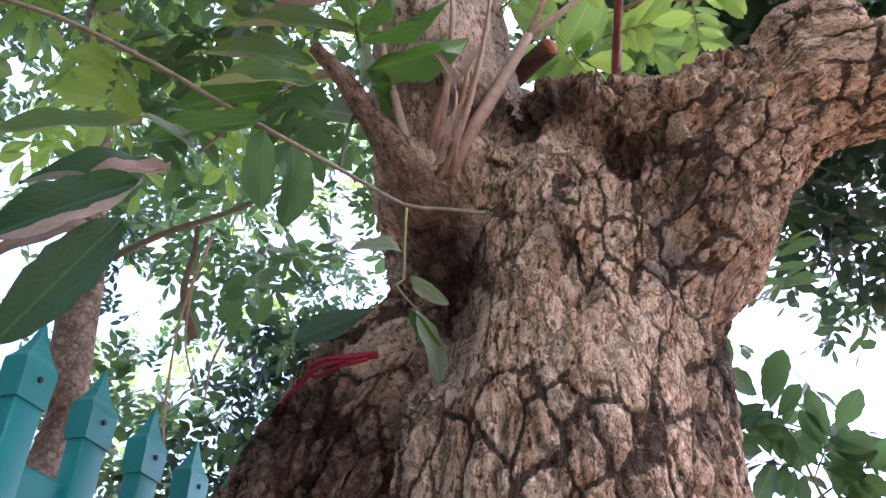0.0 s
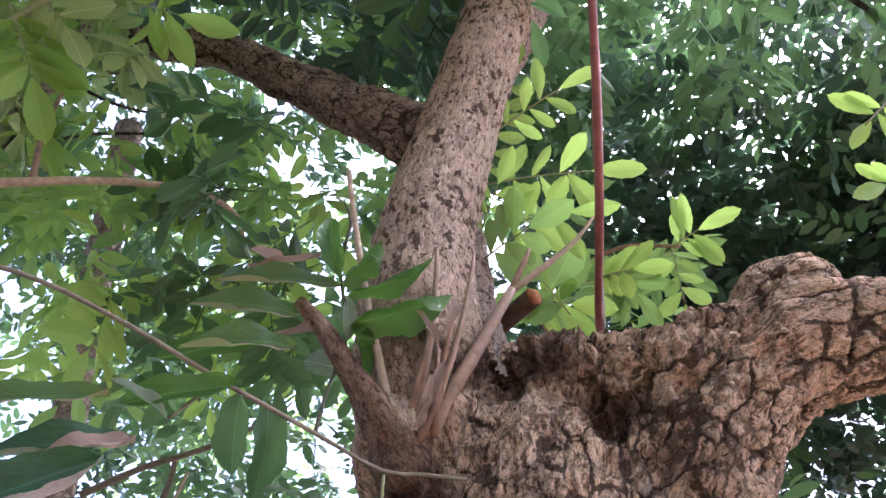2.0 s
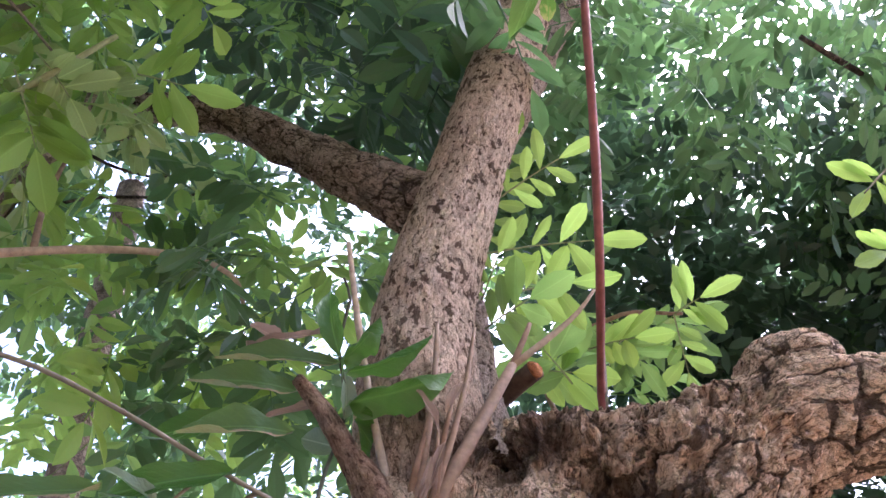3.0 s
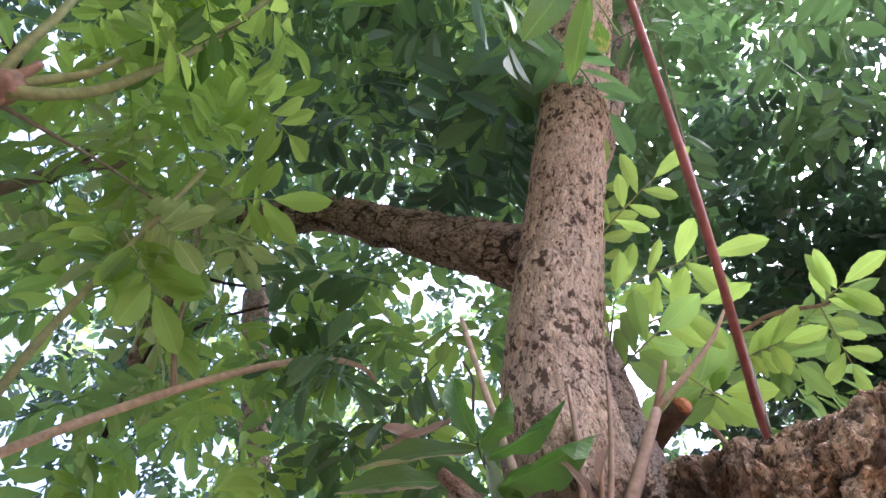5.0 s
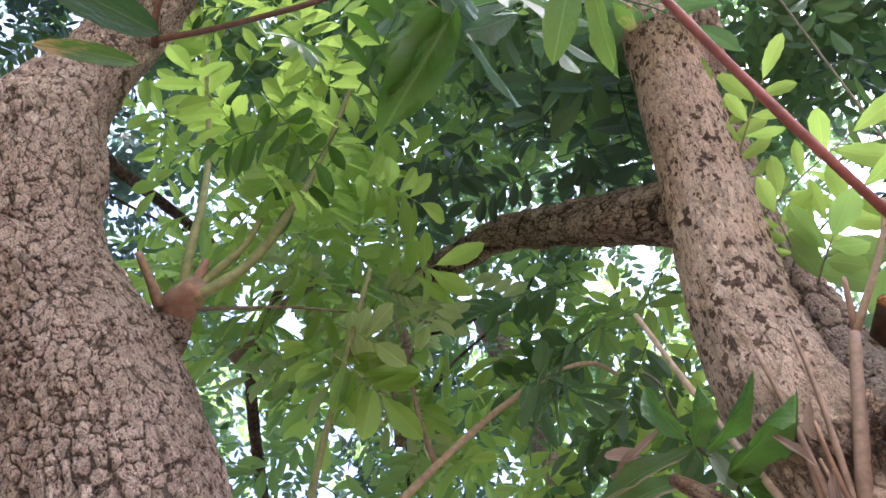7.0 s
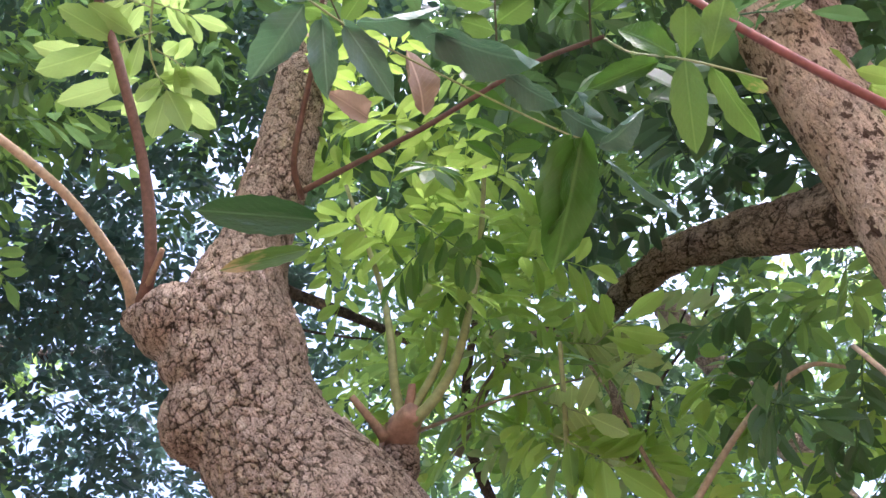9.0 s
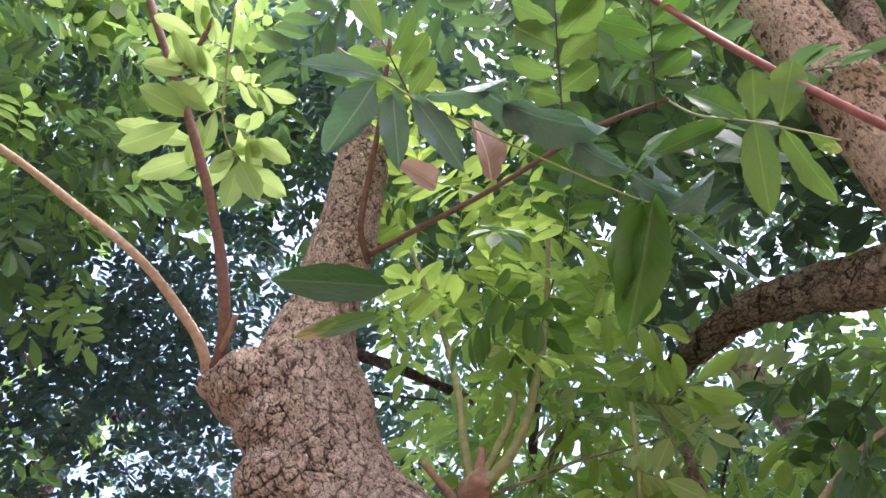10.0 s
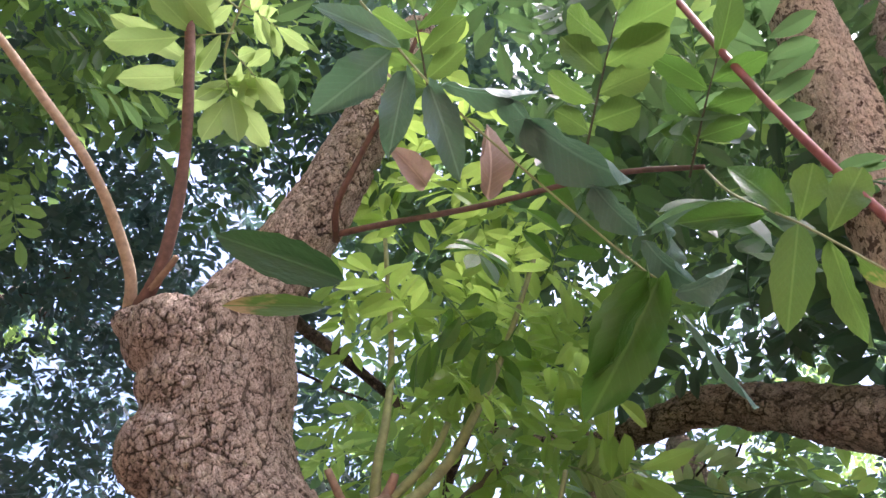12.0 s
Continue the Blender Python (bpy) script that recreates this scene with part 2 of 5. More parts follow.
BARK_SHOOT = plain_material("stub_bark", (0.07, 0.045, 0.03), 0.85, 0.4, 50.0, 0.2, 0.5)
RED_SHOOT = plain_material("red_shoot", (0.135, 0.075, 0.06), 0.7, 0.3, 50.0)
GREEN_TWIG = plain_material("green_twig", (0.22, 0.24, 0.11), 0.6, 0.25, 50.0)
RED_STALK = plain_material("red_stalk", (0.22, 0.075, 0.065), 0.5, 0.3, 40.0)
CUT_WOOD = plain_material("cut_wood", (0.3, 0.115, 0.045), 0.85, 0.6, 150.0, 0.2, 0.8)
TEAL = plain_material("teal_paint", (0.012, 0.21, 0.205), 0.45, 0.12, 8.0, 0.4, 0.03)
TEAL_DARK = plain_material("screw_hole", (0.01, 0.03, 0.035), 0.7, 0.1, 20.0)
RED_ROPE = plain_material("red_rope", (0.17, 0.02, 0.03), 0.9, 0.5, 260.0, 0.1, 0.6)
SOIL = plain_material("soil", (0.16, 0.12, 0.08), 0.95, 0.4, 3.0, 0.1, 0.6)
LEAF = leaf_material("leaf_green", (0.07, 0.14, 0.038), (0.12, 0.215, 0.058), (0.42, 0.63, 0.16), 0.4, 0.55)
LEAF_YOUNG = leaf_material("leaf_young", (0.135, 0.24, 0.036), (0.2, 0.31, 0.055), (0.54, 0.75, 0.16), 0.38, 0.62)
# brighter copy of leaf_young with backlight put into its colour
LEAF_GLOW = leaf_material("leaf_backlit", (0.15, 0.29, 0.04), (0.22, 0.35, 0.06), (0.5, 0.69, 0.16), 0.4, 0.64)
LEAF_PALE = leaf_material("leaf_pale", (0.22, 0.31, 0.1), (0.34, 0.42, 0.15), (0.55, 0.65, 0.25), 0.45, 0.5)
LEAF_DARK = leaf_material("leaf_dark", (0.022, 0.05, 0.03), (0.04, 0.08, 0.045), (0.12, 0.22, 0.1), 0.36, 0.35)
# blue-green leaf with its bluish sheen partly put into the colour
LEAF_BLUE = leaf_material("leaf_glossy", (0.07, 0.14, 0.115), (0.11, 0.19, 0.16), (0.14, 0.3, 0.12), 0.38, 0.2)
LEAF_FRESH = leaf_material("leaf_fresh", (0.075, 0.16, 0.028), (0.11, 0.21, 0.04), (0.24, 0.42, 0.08), 0.34, 0.32)
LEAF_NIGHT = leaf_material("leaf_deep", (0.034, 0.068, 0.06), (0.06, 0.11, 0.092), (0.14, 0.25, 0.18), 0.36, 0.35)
LEAF_NEAR = leaf_material("leaf_close", (0.045, 0.11, 0.02), (0.075, 0.165, 0.03), (0.16, 0.36, 0.05), 0.32, 0.28)
# darker leaf copy with canopy shade put into its colour
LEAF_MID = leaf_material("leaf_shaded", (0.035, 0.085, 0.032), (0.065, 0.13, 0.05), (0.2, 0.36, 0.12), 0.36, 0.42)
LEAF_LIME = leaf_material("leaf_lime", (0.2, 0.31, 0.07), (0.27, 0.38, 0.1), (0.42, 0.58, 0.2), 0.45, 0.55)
LEAF_GLOSS = leaf_material("leaf_mature", (0.02, 0.07, 0.03), (0.03, 0.085, 0.035), (0.08, 0.2, 0.04), 0.3, 0.2)
PALE_RIM, DRY_RIM = (0.6, 0.62, 0.5), (0.62, 0.44, 0.36)
LEAF_CURL = leaf_material("leaf_curled", (0.05, 0.125, 0.025), (0.085, 0.18, 0.035), (0.18, 0.4, 0.06), 0.34, 0.3, rim=PALE_RIM, edge=0.72)
LEAF_SCORCH = leaf_material("leaf_scorched", (0.02, 0.07, 0.035), (0.03, 0.085, 0.04), (0.08, 0.2, 0.05), 0.3, 0.2, rim=DRY_RIM, edge=0.3)
LEAF_TATTY = leaf_material("leaf_tatty", (0.05, 0.1, 0.03), (0.07, 0.13, 0.035), (0.2, 0.33, 0.06), 0.45, 0.3, rim=(0.4, 0.25, 0.18), edge=0.45)
LEAF_BACK = leaf_material("leaf_underside", (0.22, 0.3, 0.2), (0.3, 0.37, 0.27), (0.25, 0.35, 0.15), 0.6, 0.25)
LEAF_DRY = leaf_material("leaf_dry", (0.27, 0.185, 0.14), (0.42, 0.3, 0.24), (0.36, 0.25, 0.18), 0.7, 0.3)
LEAF_WORN = leaf_material("leaf_worn", (0.04, 0.1, 0.02), (0.07, 0.14, 0.03), (0.2, 0.35, 0.05), 0.5, 0.35, 0.5)


# ---- mesh tools ----
def part(name, bm, mat, parent=None, label="", smooth=True):
    me = bpy.data.meshes.new(name)
    bm.to_mesh(me)
    bm.free()
    me.materials.append(mat)
    if smooth:
        me.polygons.foreach_set("use_smooth", [True] * len(me.polygons))
    ob = new(name, me)
    ob.parent = parent
    if label:
        ob["label"] = label
    return ob


def thing(name, label, category, group="", at=(0, 0, 0)):
    ob = new(name)
    ob.location = at
    return tagged(ob, label, category, group)


def spline(points, step=0.04):
    """Catmull-Rom through (x, y, z, r) points."""
    p = [np.array(q, float) for q in points]
    p = [2 * p[0] - p[1]] + p + [2 * p[-1] - p[-2]]
    out = []
    for i in range(1, len(p) - 2):
        n = max(2, int(np.linalg.norm((p[i + 1] - p[i])[:3]) / step))
        for k in range(n):
            u = k / n
            out.append(0.5 * (2 * p[i] + (p[i + 1] - p[i - 1]) * u + (2 * p[i - 1] - 5 * p[i] + 4 * p[i + 1] - p[i + 2]) * u * u
                              + (3 * p[i] - p[i - 1] - 3 * p[i + 1] + p[i + 2]) * u ** 3))
    out.append(p[-2])
    return out


def tube(bm, points, sides=8, step=0.04, wobble=0.0):
    """A tapered, capped tube through (x, y, z, r) points."""
    pts = spline(points, step)
    rings, side = [], None
    for i, q in enumerate(pts):
        d = Vector((pts[min(i + 1, len(pts) - 1)] - pts[max(i - 1, 0)])[:3]).normalized()
        if side is None:
            side = d.orthogonal().normalized()
        side = (side - d * side.dot(d)).normalized()
        up = d.cross(side)
        c = Vector(q[:3])
        ring = []
        for k in range(sides):
            a = 2 * math.pi * k / sides
            v = side * math.cos(a) + up * math.sin(a)
            r = q[3] * (1 + wobble * noise.noise(c * 9 + v * 2))
            ring.append(bm.verts.new(c + v * r))
        rings.append(ring)
    for a, b in zip(rings, rings[1:]):
        for k in range(sides):
            bm.faces.new((a[k], a[(k + 1) % sides], b[(k + 1) % sides], b[k]))
    bm.faces.new(rings[0][::-1])
    bm.faces.new(rings[-1])
    return pts


def ball(bm, at, r, squash=(1, 1, 1)):
    bmesh.ops.create_icosphere(bm, subdivisions=3, radius=r, matrix=Matrix.Translation(at) @ Matrix.Diagonal((*squash, 1)))


def hashed(i):
    """Three random numbers for each whole-numbered cell."""
    x = (i[..., 0] * 73856093) ^ (i[..., 1] * 19349663) ^ (i[..., 2] * 83492791)
    out = []
    for k in range(3):
        h = (x + k * 374761393) & 0xFFFFFFFF
        h = ((h ^ (h >> 15)) * 2246822519) & 0xFFFFFFFF
        h = ((h ^ (h >> 13)) * 3266489917) & 0xFFFFFFFF
        out.append(((h ^ (h >> 16)) & 0xFFFFFF) / float(0xFFFFFF))
    return np.stack(out, -1)


def cells(p):
    """Cell noise: how near the border between two cells, a number for each cell, and the slope across it."""
    base = np.floor(p).astype(np.int64)
    f1, f2, num, tilt = np.full(len(p), 9.0), np.full(len(p), 9.0), np.zeros(len(p)), np.zeros(len(p))
    for dx in (-1, 0, 1):
        for dy in (-1, 0, 1):
            for dz in (-1, 0, 1):
                c = base + np.array((dx, dy, dz))
                h = hashed(c)
                off = p - (c + 0.1 + 0.8 * h)
                d = np.linalg.norm(off, axis=1)
                near = d < f1
                f2 = np.where(near, f1, np.minimum(f2, d))
                num = np.where(near, h[:, 2] * 0.7 + h[:, 0] * 0.3, num)
                tilt = np.where(near, (off * (h[:, ::-1] * 2 - 1)).sum(1), tilt)
                f1 = np.where(near, d, f1)
    return f2 - f1, num, tilt


def cloud(p, octaves=3):
    """Smooth noise between -1 and 1."""
    total, amp = np.zeros(len(p)), 1.0
    for o in range(octaves):
        q = p * 2 ** o + 17.3 * o
        b = np.floor(q).astype(np.int64)
        u = q - b
        u = u * u * (3 - 2 * u)
        v = np.zeros(len(p))
        for dx in (0, 1):
            for dy in (0, 1):
                for dz in (0, 1):
                    wgt = np.where(dx, u[:, 0], 1 - u[:, 0]) * np.where(dy, u[:, 1], 1 - u[:, 1]) * np.where(dz, u[:, 2], 1 - u[:, 2])
                    v += wgt * (hashed(b + np.array((dx, dy, dz)))[:, 1] * 2 - 1)
        total += amp * v
        amp *= 0.5
    return total


def fused(name, bm, voxel, soften=10):
    """One closed skin round overlapping tubes and balls."""
    me = bpy.data.meshes.new(name)
    bm.to_mesh(me)
    bm.free()
    ob = new(name, me)
    mod = ob.modifiers.new("skin", "REMESH")
    mod.mode, mod.voxel_size = "VOXEL", voxel
    sm = ob.modifiers.new("smooth", "SMOOTH")
    sm.factor, sm.iterations = 0.5, soften
    got = bpy.data.meshes.new_from_object(ob.evaluated_get(bpy.context.evaluated_depsgraph_get()))
    bpy.data.objects.remove(ob)
    return got


def barked(name, me, axes, mat, parent, plates=21.0, depth=0.012, tall=2.2, lumps=0.012, label="", rough_at=(), thin=0.12, scaly=0.0, dents=(), stains=(), rot_and_shade_at=(), strips=(), pillow=1.0, gape=1.0):
    """Presses bark plates, cracks and lumps into a skin; axes: points along the stems that the plates follow."""
    n = len(me.vertices)
    co, no = np.empty(n * 3, np.float32), np.empty(n * 3, np.float32)
    me.vertices.foreach_get("co", co)
    me.vertex_normals.foreach_get("vector", no)
    co, no = co.reshape(-1, 3).astype(float), no.reshape(-1, 3).astype(float)
    cen, tan, rad, side, run = axes
    near = np.zeros(n, int)
    for s in range(0, n, 20000):
        d = ((co[s:s + 20000, None] - cen[None]) ** 2).sum(-1) / rad[None] ** 2
        near[s:s + 20000] = d.argmin(1)
    t, r = tan[near], rad[near]
    warp = np.stack([cloud(co * 13 + k * 31.7, 5) for k in range(3)], -1)
    other = np.cross(t, side[near])
    slim = np.clip((r - 0.108) / 0.03, 0, 1)

    def drawn(scale, tall, wob):
        """Coordinates in which pieces come out tall along the stem."""
        q = co + warp * wob - cen[near]
        return np.stack([(q * side[near]).sum(1), (q * other).sum(1), (run[near] + (q * t).sum(1)) / tall], -1) * scale

    edge, num, tilt = cells(drawn(plates, tall, 0.011))
    edge2, num2, tilt2 = cells(drawn(plates * 2.6, 1.6, 0.006) + 40)
    broken = np.clip(cloud(co * 9 + 5, 2) * 1.4 + 0.75, 0.1, 1)
    crack = np.clip((edge - 0.015) / (0.07 + 0.09 * num) / gape, 0, 1)
    crack = 1 - (1 - crack * crack * (3 - 2 * crack)) * broken
    crack2 = np.clip(edge2 / 0.2, 0, 1)
    line = np.clip(np.abs(cloud(drawn(11.0, 3.0, 0.01) + 3, 3)) / 0.05, 0, 1)
    line2 = np.clip(np.abs(cloud(drawn(24.0, 2.0, 0.007) + 33, 2)) / 0.1, 0, 1)
    scale = cloud(drawn(20.0, 1.9, 0.008) + 60, 4) * 3.2
    step = np.floor(scale)
    flake = step + np.clip((scale - step) / 0.1, 0, 1)
    ragged = cloud(drawn(75.0, 2.6, 0.003) + 9, 3)
    big = cloud(co * 5.5, 3)
    pits = np.clip(cloud(drawn(85.0, 2.2, 0.004) + 23, 2) * 2.6 - 1.0, 0, 1)
    amp = depth
    h = amp * ((crack - 1) * 0.8 + 0.35 * (num - 0.5) * crack + 0.35 * pillow * tilt * crack) * (0.5 + 0.5 * scaly)
    h += amp * 0.14 * (crack2 - 1 + num2 * 0.6 + tilt2 * 0.8) * crack * broken
    h += amp * (1 - 0.6 * scaly) * ((line - 1) * 0.6 + (line2 - 1) * 0.22 + 0.2 * flake) + amp * (0.24 - 0.12 * scaly) * ragged
    # mask for the crevice shade painted into cracks and pits
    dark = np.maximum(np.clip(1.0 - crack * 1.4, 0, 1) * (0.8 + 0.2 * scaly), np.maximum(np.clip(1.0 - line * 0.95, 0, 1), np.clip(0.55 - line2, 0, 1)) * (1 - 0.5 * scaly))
    for at, reach, much in rough_at:
        wgt = np.exp(-(((co - np.array(at)) / np.array(reach)) ** 2).sum(1))
        e3, n3, t3 = cells(drawn(26.0, 1.3, 0.012) + 7)
        lump = 0.75 - np.abs(cloud(co * 15 + warp * 0.3, 5)) * 1.7 - np.abs(cloud(co * 38 + 11, 3)) * 0.9
        h += wgt * much * (lump + 0.4 * ragged + 0.5 * (n3 - 0.5) + 0.5 * t3 - 0.3 * np.clip(1 - e3 / 0.2, 0, 1))
        dark = np.maximum(dark, wgt * np.clip(-lump * 1.5, 0, 0.85))
    fine = amp * (0.16 * ragged - 0.35 * pits + 0.12 * (crack2 - 1) + 0.06 * flake)
    h = fine + (h - fine) * (thin + (1 - thin) * slim) + lumps * (0.4 + 0.6 * slim) * big
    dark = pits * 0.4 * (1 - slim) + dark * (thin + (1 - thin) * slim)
    for at, reach, much in dents:
        wgt = np.exp(-(((co + warp * 0.015 - np.array(at)) / np.array(reach)) ** 2).sum(1))
        h -= wgt * much
    for at, reach, much in strips:
        wgt = np.clip(np.exp(-(((co - np.array(at)) / np.array(reach)) ** 2).sum(1)) * 1.5, 0, 1)
        rib = np.abs(cloud(drawn(34.0, 6.0, 0.014) + 71, 4))
        h += wgt * much * (np.clip(rib * 1.8, 0, 1) - 0.6 + 0.35 * cloud(drawn(70.0, 5.0, 0.004) + 81, 2))
        dark = np.maximum(dark, wgt * np.clip(1 - rib * 5, 0, 1))
    grey = np.zeros(n)
    for at, reach in stains:
        wgt = np.exp(-(((co + warp * 0.03 - np.array(at)) / np.array(reach)) ** 2).sum(1))
        grey = np.maximum(grey, np.clip(wgt * 1.6 - 0.4, 0, 0.75))
    rot_and_shade = np.zeros(n)
    for at, reach, much in rot_and_shade_at:
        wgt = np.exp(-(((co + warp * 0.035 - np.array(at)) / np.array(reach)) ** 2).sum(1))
        rot_and_shade = np.maximum(rot_and_shade, np.clip(wgt * 1.7 - 0.35, 0, 1) * much)
    q = co - cen[near]
    along = np.stack([(q * side[near]).sum(1), (q * other).sum(1), run[near] + (q * t).sum(1)], -1)
    a = me.attributes.new("along", "FLOAT_VECTOR", "POINT")
    a.data.foreach_set("vector", along.astype(np.float32).ravel())
    co += no * h[:, None]
    me.vertices.foreach_set("co", co.astype(np.float32).ravel())
    broken_off = np.clip(1 - edge / 0.5, 0, 1) * (1 - 0.14 * (1 - broken) * (1 - scaly)) * (thin + (1 - thin) * slim)
    for key, val in (("split", broken_off), ("plate", num * 0.5 + 0.25 * num2 + 0.25 * np.clip(flake * 0.15 + 0.5, 0, 1)), ("crack_shade", np.clip(dark * 0.6, 0, 1)), ("stain", grey), ("rot_and_shade", rot_and_shade), ("young", (1 - slim) * (thin < 0.5))):
        a = me.attributes.new(key, "FLOAT", "POINT")
        a.data.foreach_set("value", val.astype(np.float32))
    me.materials.clear()
    me.materials.append(mat)
    me.polygons.foreach_set("use_smooth", [True] * len(me.polygons))
    me.update()
    ob = new(name, me)
    ob.parent = parent
    if label:
        ob["label"] = label
    return ob


def axis_of(stems):
    """Points, directions, radii, side directions and lengths along stems."""
    cen, tan, rad, side, run = [], [], [], [], []
    for k, pts in enumerate(stems):
        p = spline(pts, 0.025)
        e, far = None, 7.0 * k
        for i, q in enumerate(p):
            d = (p[min(i + 1, len(p) - 1)] - p[max(i - 1, 0)])[:3]
            d = d / np.linalg.norm(d)
            if e is None:
                e = np.array(Vector(d).orthogonal().normalized())
            else:
                far += np.linalg.norm((q - p[i - 1])[:3])
            e = e - d * (e @ d)
            e = e / np.linalg.norm(e)
            cen.append(q[:3])
            tan.append(d)
            rad.append(q[3])
            side.append(e)
            run.append(far)
    return np.array(cen), np.array(tan), np.array(rad), np.array(side), np.array(run)


def stout(points):
    """The same stem, with old thick bark all along."""
    return [(*p[:3], max(0.14, p[3])) for p in points]


# ---- ground ----
bm = bmesh.new()
bmesh.ops.create_grid(bm, x_segments=80, y_segments=80, size=60)
for v in bm.verts:
    v.co.z = 0.05 * noise.noise(v.co * 0.6)
tagged(part("ground", bm, SOIL), "bare brown soil under the trees", "ground", kind="structure")

# ---- the old tree: thick trunk forking low into an upright stem and a cut limb ----
tree = thing("tree", "old forked tree with flaky brown bark and a cut limb", "tree")
BASE = [(0.12, 1.2, -0.1, 0.46), (0.12, 1.2, 0.5, 0.36), (0.12, 1.18, 1.3, 0.305), (0.14, 1.175, 1.64, 0.285)]
TRUNK = [(0.13, 1.175, 1.5, 0.296), (0.15, 1.17, 1.8, 0.285), (0.17, 1.16, 2.1, 0.27), (0.19, 1.13, 2.3, 0.25), (0.2, 1.1, 2.42, 0.2)]
STEM = [(0.12, 1.12, 1.9, 0.1), (0.04, 1.06, 2.2, 0.13), (-0.01, 1.0, 2.52, 0.118), (-0.01, 0.98, 2.79, 0.103), (0.05, 0.965, 3.15, 0.098), (0.13, 0.9, 3.47, 0.096), (0.262, 0.79, 4.03, 0.094), (0.4, 0.7, 4.7, 0.09), (0.5, 0.62, 5.5, 0.07)]
LIMB = [(0.2, 1.12, 1.95, 0.1), (0.36, 1.05, 2.26, 0.16), (0.46, 1.0, 2.395, 0.136), (0.6, 0.96, 2.495, 0.114), (0.74, 0.95, 2.52, 0.098), (0.9, 0.95, 2.52, 0.088)]
FLARE = [(0.0, 1.12, 2.12, 0.1), (-0.097, 1.110, 2.008), (-0.146, 1.099, 1.883), (-0.189, 1.099, 1.761), (-0.225, 1.13, 1.603), (-0.26, 1.1, 1.3)]
FLARE = [(*q[:3], q[3] if len(q) > 3 else 0.098 + 0.12 * (2.1 - q[2])) for q in FLARE]
bm = bmesh.new()
for pts in (TRUNK, STEM, LIMB, FLARE):
    tube(bm, pts, 20, 0.06)
ball(bm, (0.63, 0.93, 2.565), 0.1)
ball(bm, (0.405, 0.904, 2.389), 0.06)
ball(bm, (0.280, 0.943, 2.402), 0.075)
ball(bm, (0.209, 0.951, 2.409), 0.075)
for at, r in (((0.187, 1.137, 2.558), 0.09), ((0.293, 1.132, 2.560), 0.1), ((0.382, 1.102, 2.545), 0.1), ((0.450, 1.049, 2.522), 0.09)):
    ball(bm, at, r)
ball(bm, (-0.042, 0.939, 2.286), 0.06)
trunk_skin = fused("trunk", bm, 0.0039, 32)
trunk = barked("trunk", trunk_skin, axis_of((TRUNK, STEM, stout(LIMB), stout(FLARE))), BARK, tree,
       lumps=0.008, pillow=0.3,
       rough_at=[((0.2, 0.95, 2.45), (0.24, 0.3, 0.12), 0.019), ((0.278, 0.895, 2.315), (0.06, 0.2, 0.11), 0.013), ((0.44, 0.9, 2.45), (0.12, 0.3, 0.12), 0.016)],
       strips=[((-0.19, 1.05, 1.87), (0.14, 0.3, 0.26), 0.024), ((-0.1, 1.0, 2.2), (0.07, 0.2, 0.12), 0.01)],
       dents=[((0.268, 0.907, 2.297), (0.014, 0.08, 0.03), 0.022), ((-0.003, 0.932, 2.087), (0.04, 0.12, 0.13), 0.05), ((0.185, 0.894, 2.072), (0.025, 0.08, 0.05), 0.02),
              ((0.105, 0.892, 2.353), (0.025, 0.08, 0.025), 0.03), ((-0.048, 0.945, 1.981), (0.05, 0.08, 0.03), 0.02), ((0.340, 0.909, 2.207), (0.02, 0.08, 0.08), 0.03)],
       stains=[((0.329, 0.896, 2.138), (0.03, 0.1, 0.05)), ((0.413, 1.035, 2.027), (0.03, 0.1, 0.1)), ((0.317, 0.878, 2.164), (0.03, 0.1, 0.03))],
       # rot on the saddle; the hollow's shade is painted in too
       rot_and_shade_at=[((0.278, 0.899, 2.308), (0.05, 0.15, 0.07), 0.8), ((-0.007, 0.940, 2.110), (0.06, 0.14, 0.12), 1.0), ((0.13, 0.9, 2.41), (0.15, 0.25, 0.07), 0.9), ((0.33, 0.95, 2.47), (0.13, 0.25, 0.07), 0.85), ((-0.18, 1.03, 1.87), (0.12, 0.25, 0.2), 1.0), ((0.352, 0.876, 2.254), (0.07, 0.15, 0.08), 0.45),
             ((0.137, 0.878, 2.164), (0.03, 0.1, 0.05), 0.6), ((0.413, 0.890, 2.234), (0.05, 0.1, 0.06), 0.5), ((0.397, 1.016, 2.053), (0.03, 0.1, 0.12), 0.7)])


LOW_FLARE = [(*(-0.172, 1.100, 1.812), 0.12), (*(-0.213, 1.151, 1.635), 0.15), (-0.3, 1.02, 0.9, 0.2), (-0.4, 1.0, -0.1, 0.24)]
bm = bmesh.new()
tube(bm, BASE, 20, 0.06)
tube(bm, LOW_FLARE, 20, 0.06)
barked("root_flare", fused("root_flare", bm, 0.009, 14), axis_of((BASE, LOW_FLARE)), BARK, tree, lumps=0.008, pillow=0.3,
       strips=[((-0.2, 1.05, 1.75), (0.13, 0.3, 0.3), 0.016)], rot_and_shade_at=[((-0.2, 1.03, 1.72), (0.13, 0.3, 0.3), 1.0)])
BRANCH = [(0.0, 0.99, 3.2, 0.085), (-0.1, 1.03, 3.33, 0.08), (-0.3, 1.09, 3.58, 0.068), (-0.46, 1.13, 3.77, 0.064), (-0.67, 1.13, 3.94, 0.06), (-0.93, 1.18, 4.1, 0.053), (-1.2, 1.22, 4.27, 0.046), (-1.5, 1.17, 4.5, 0.036), (-1.75, 1.02, 4.7, 0.028)]
bm = bmesh.new()
tube(bm, BRANCH, 16, 0.05)
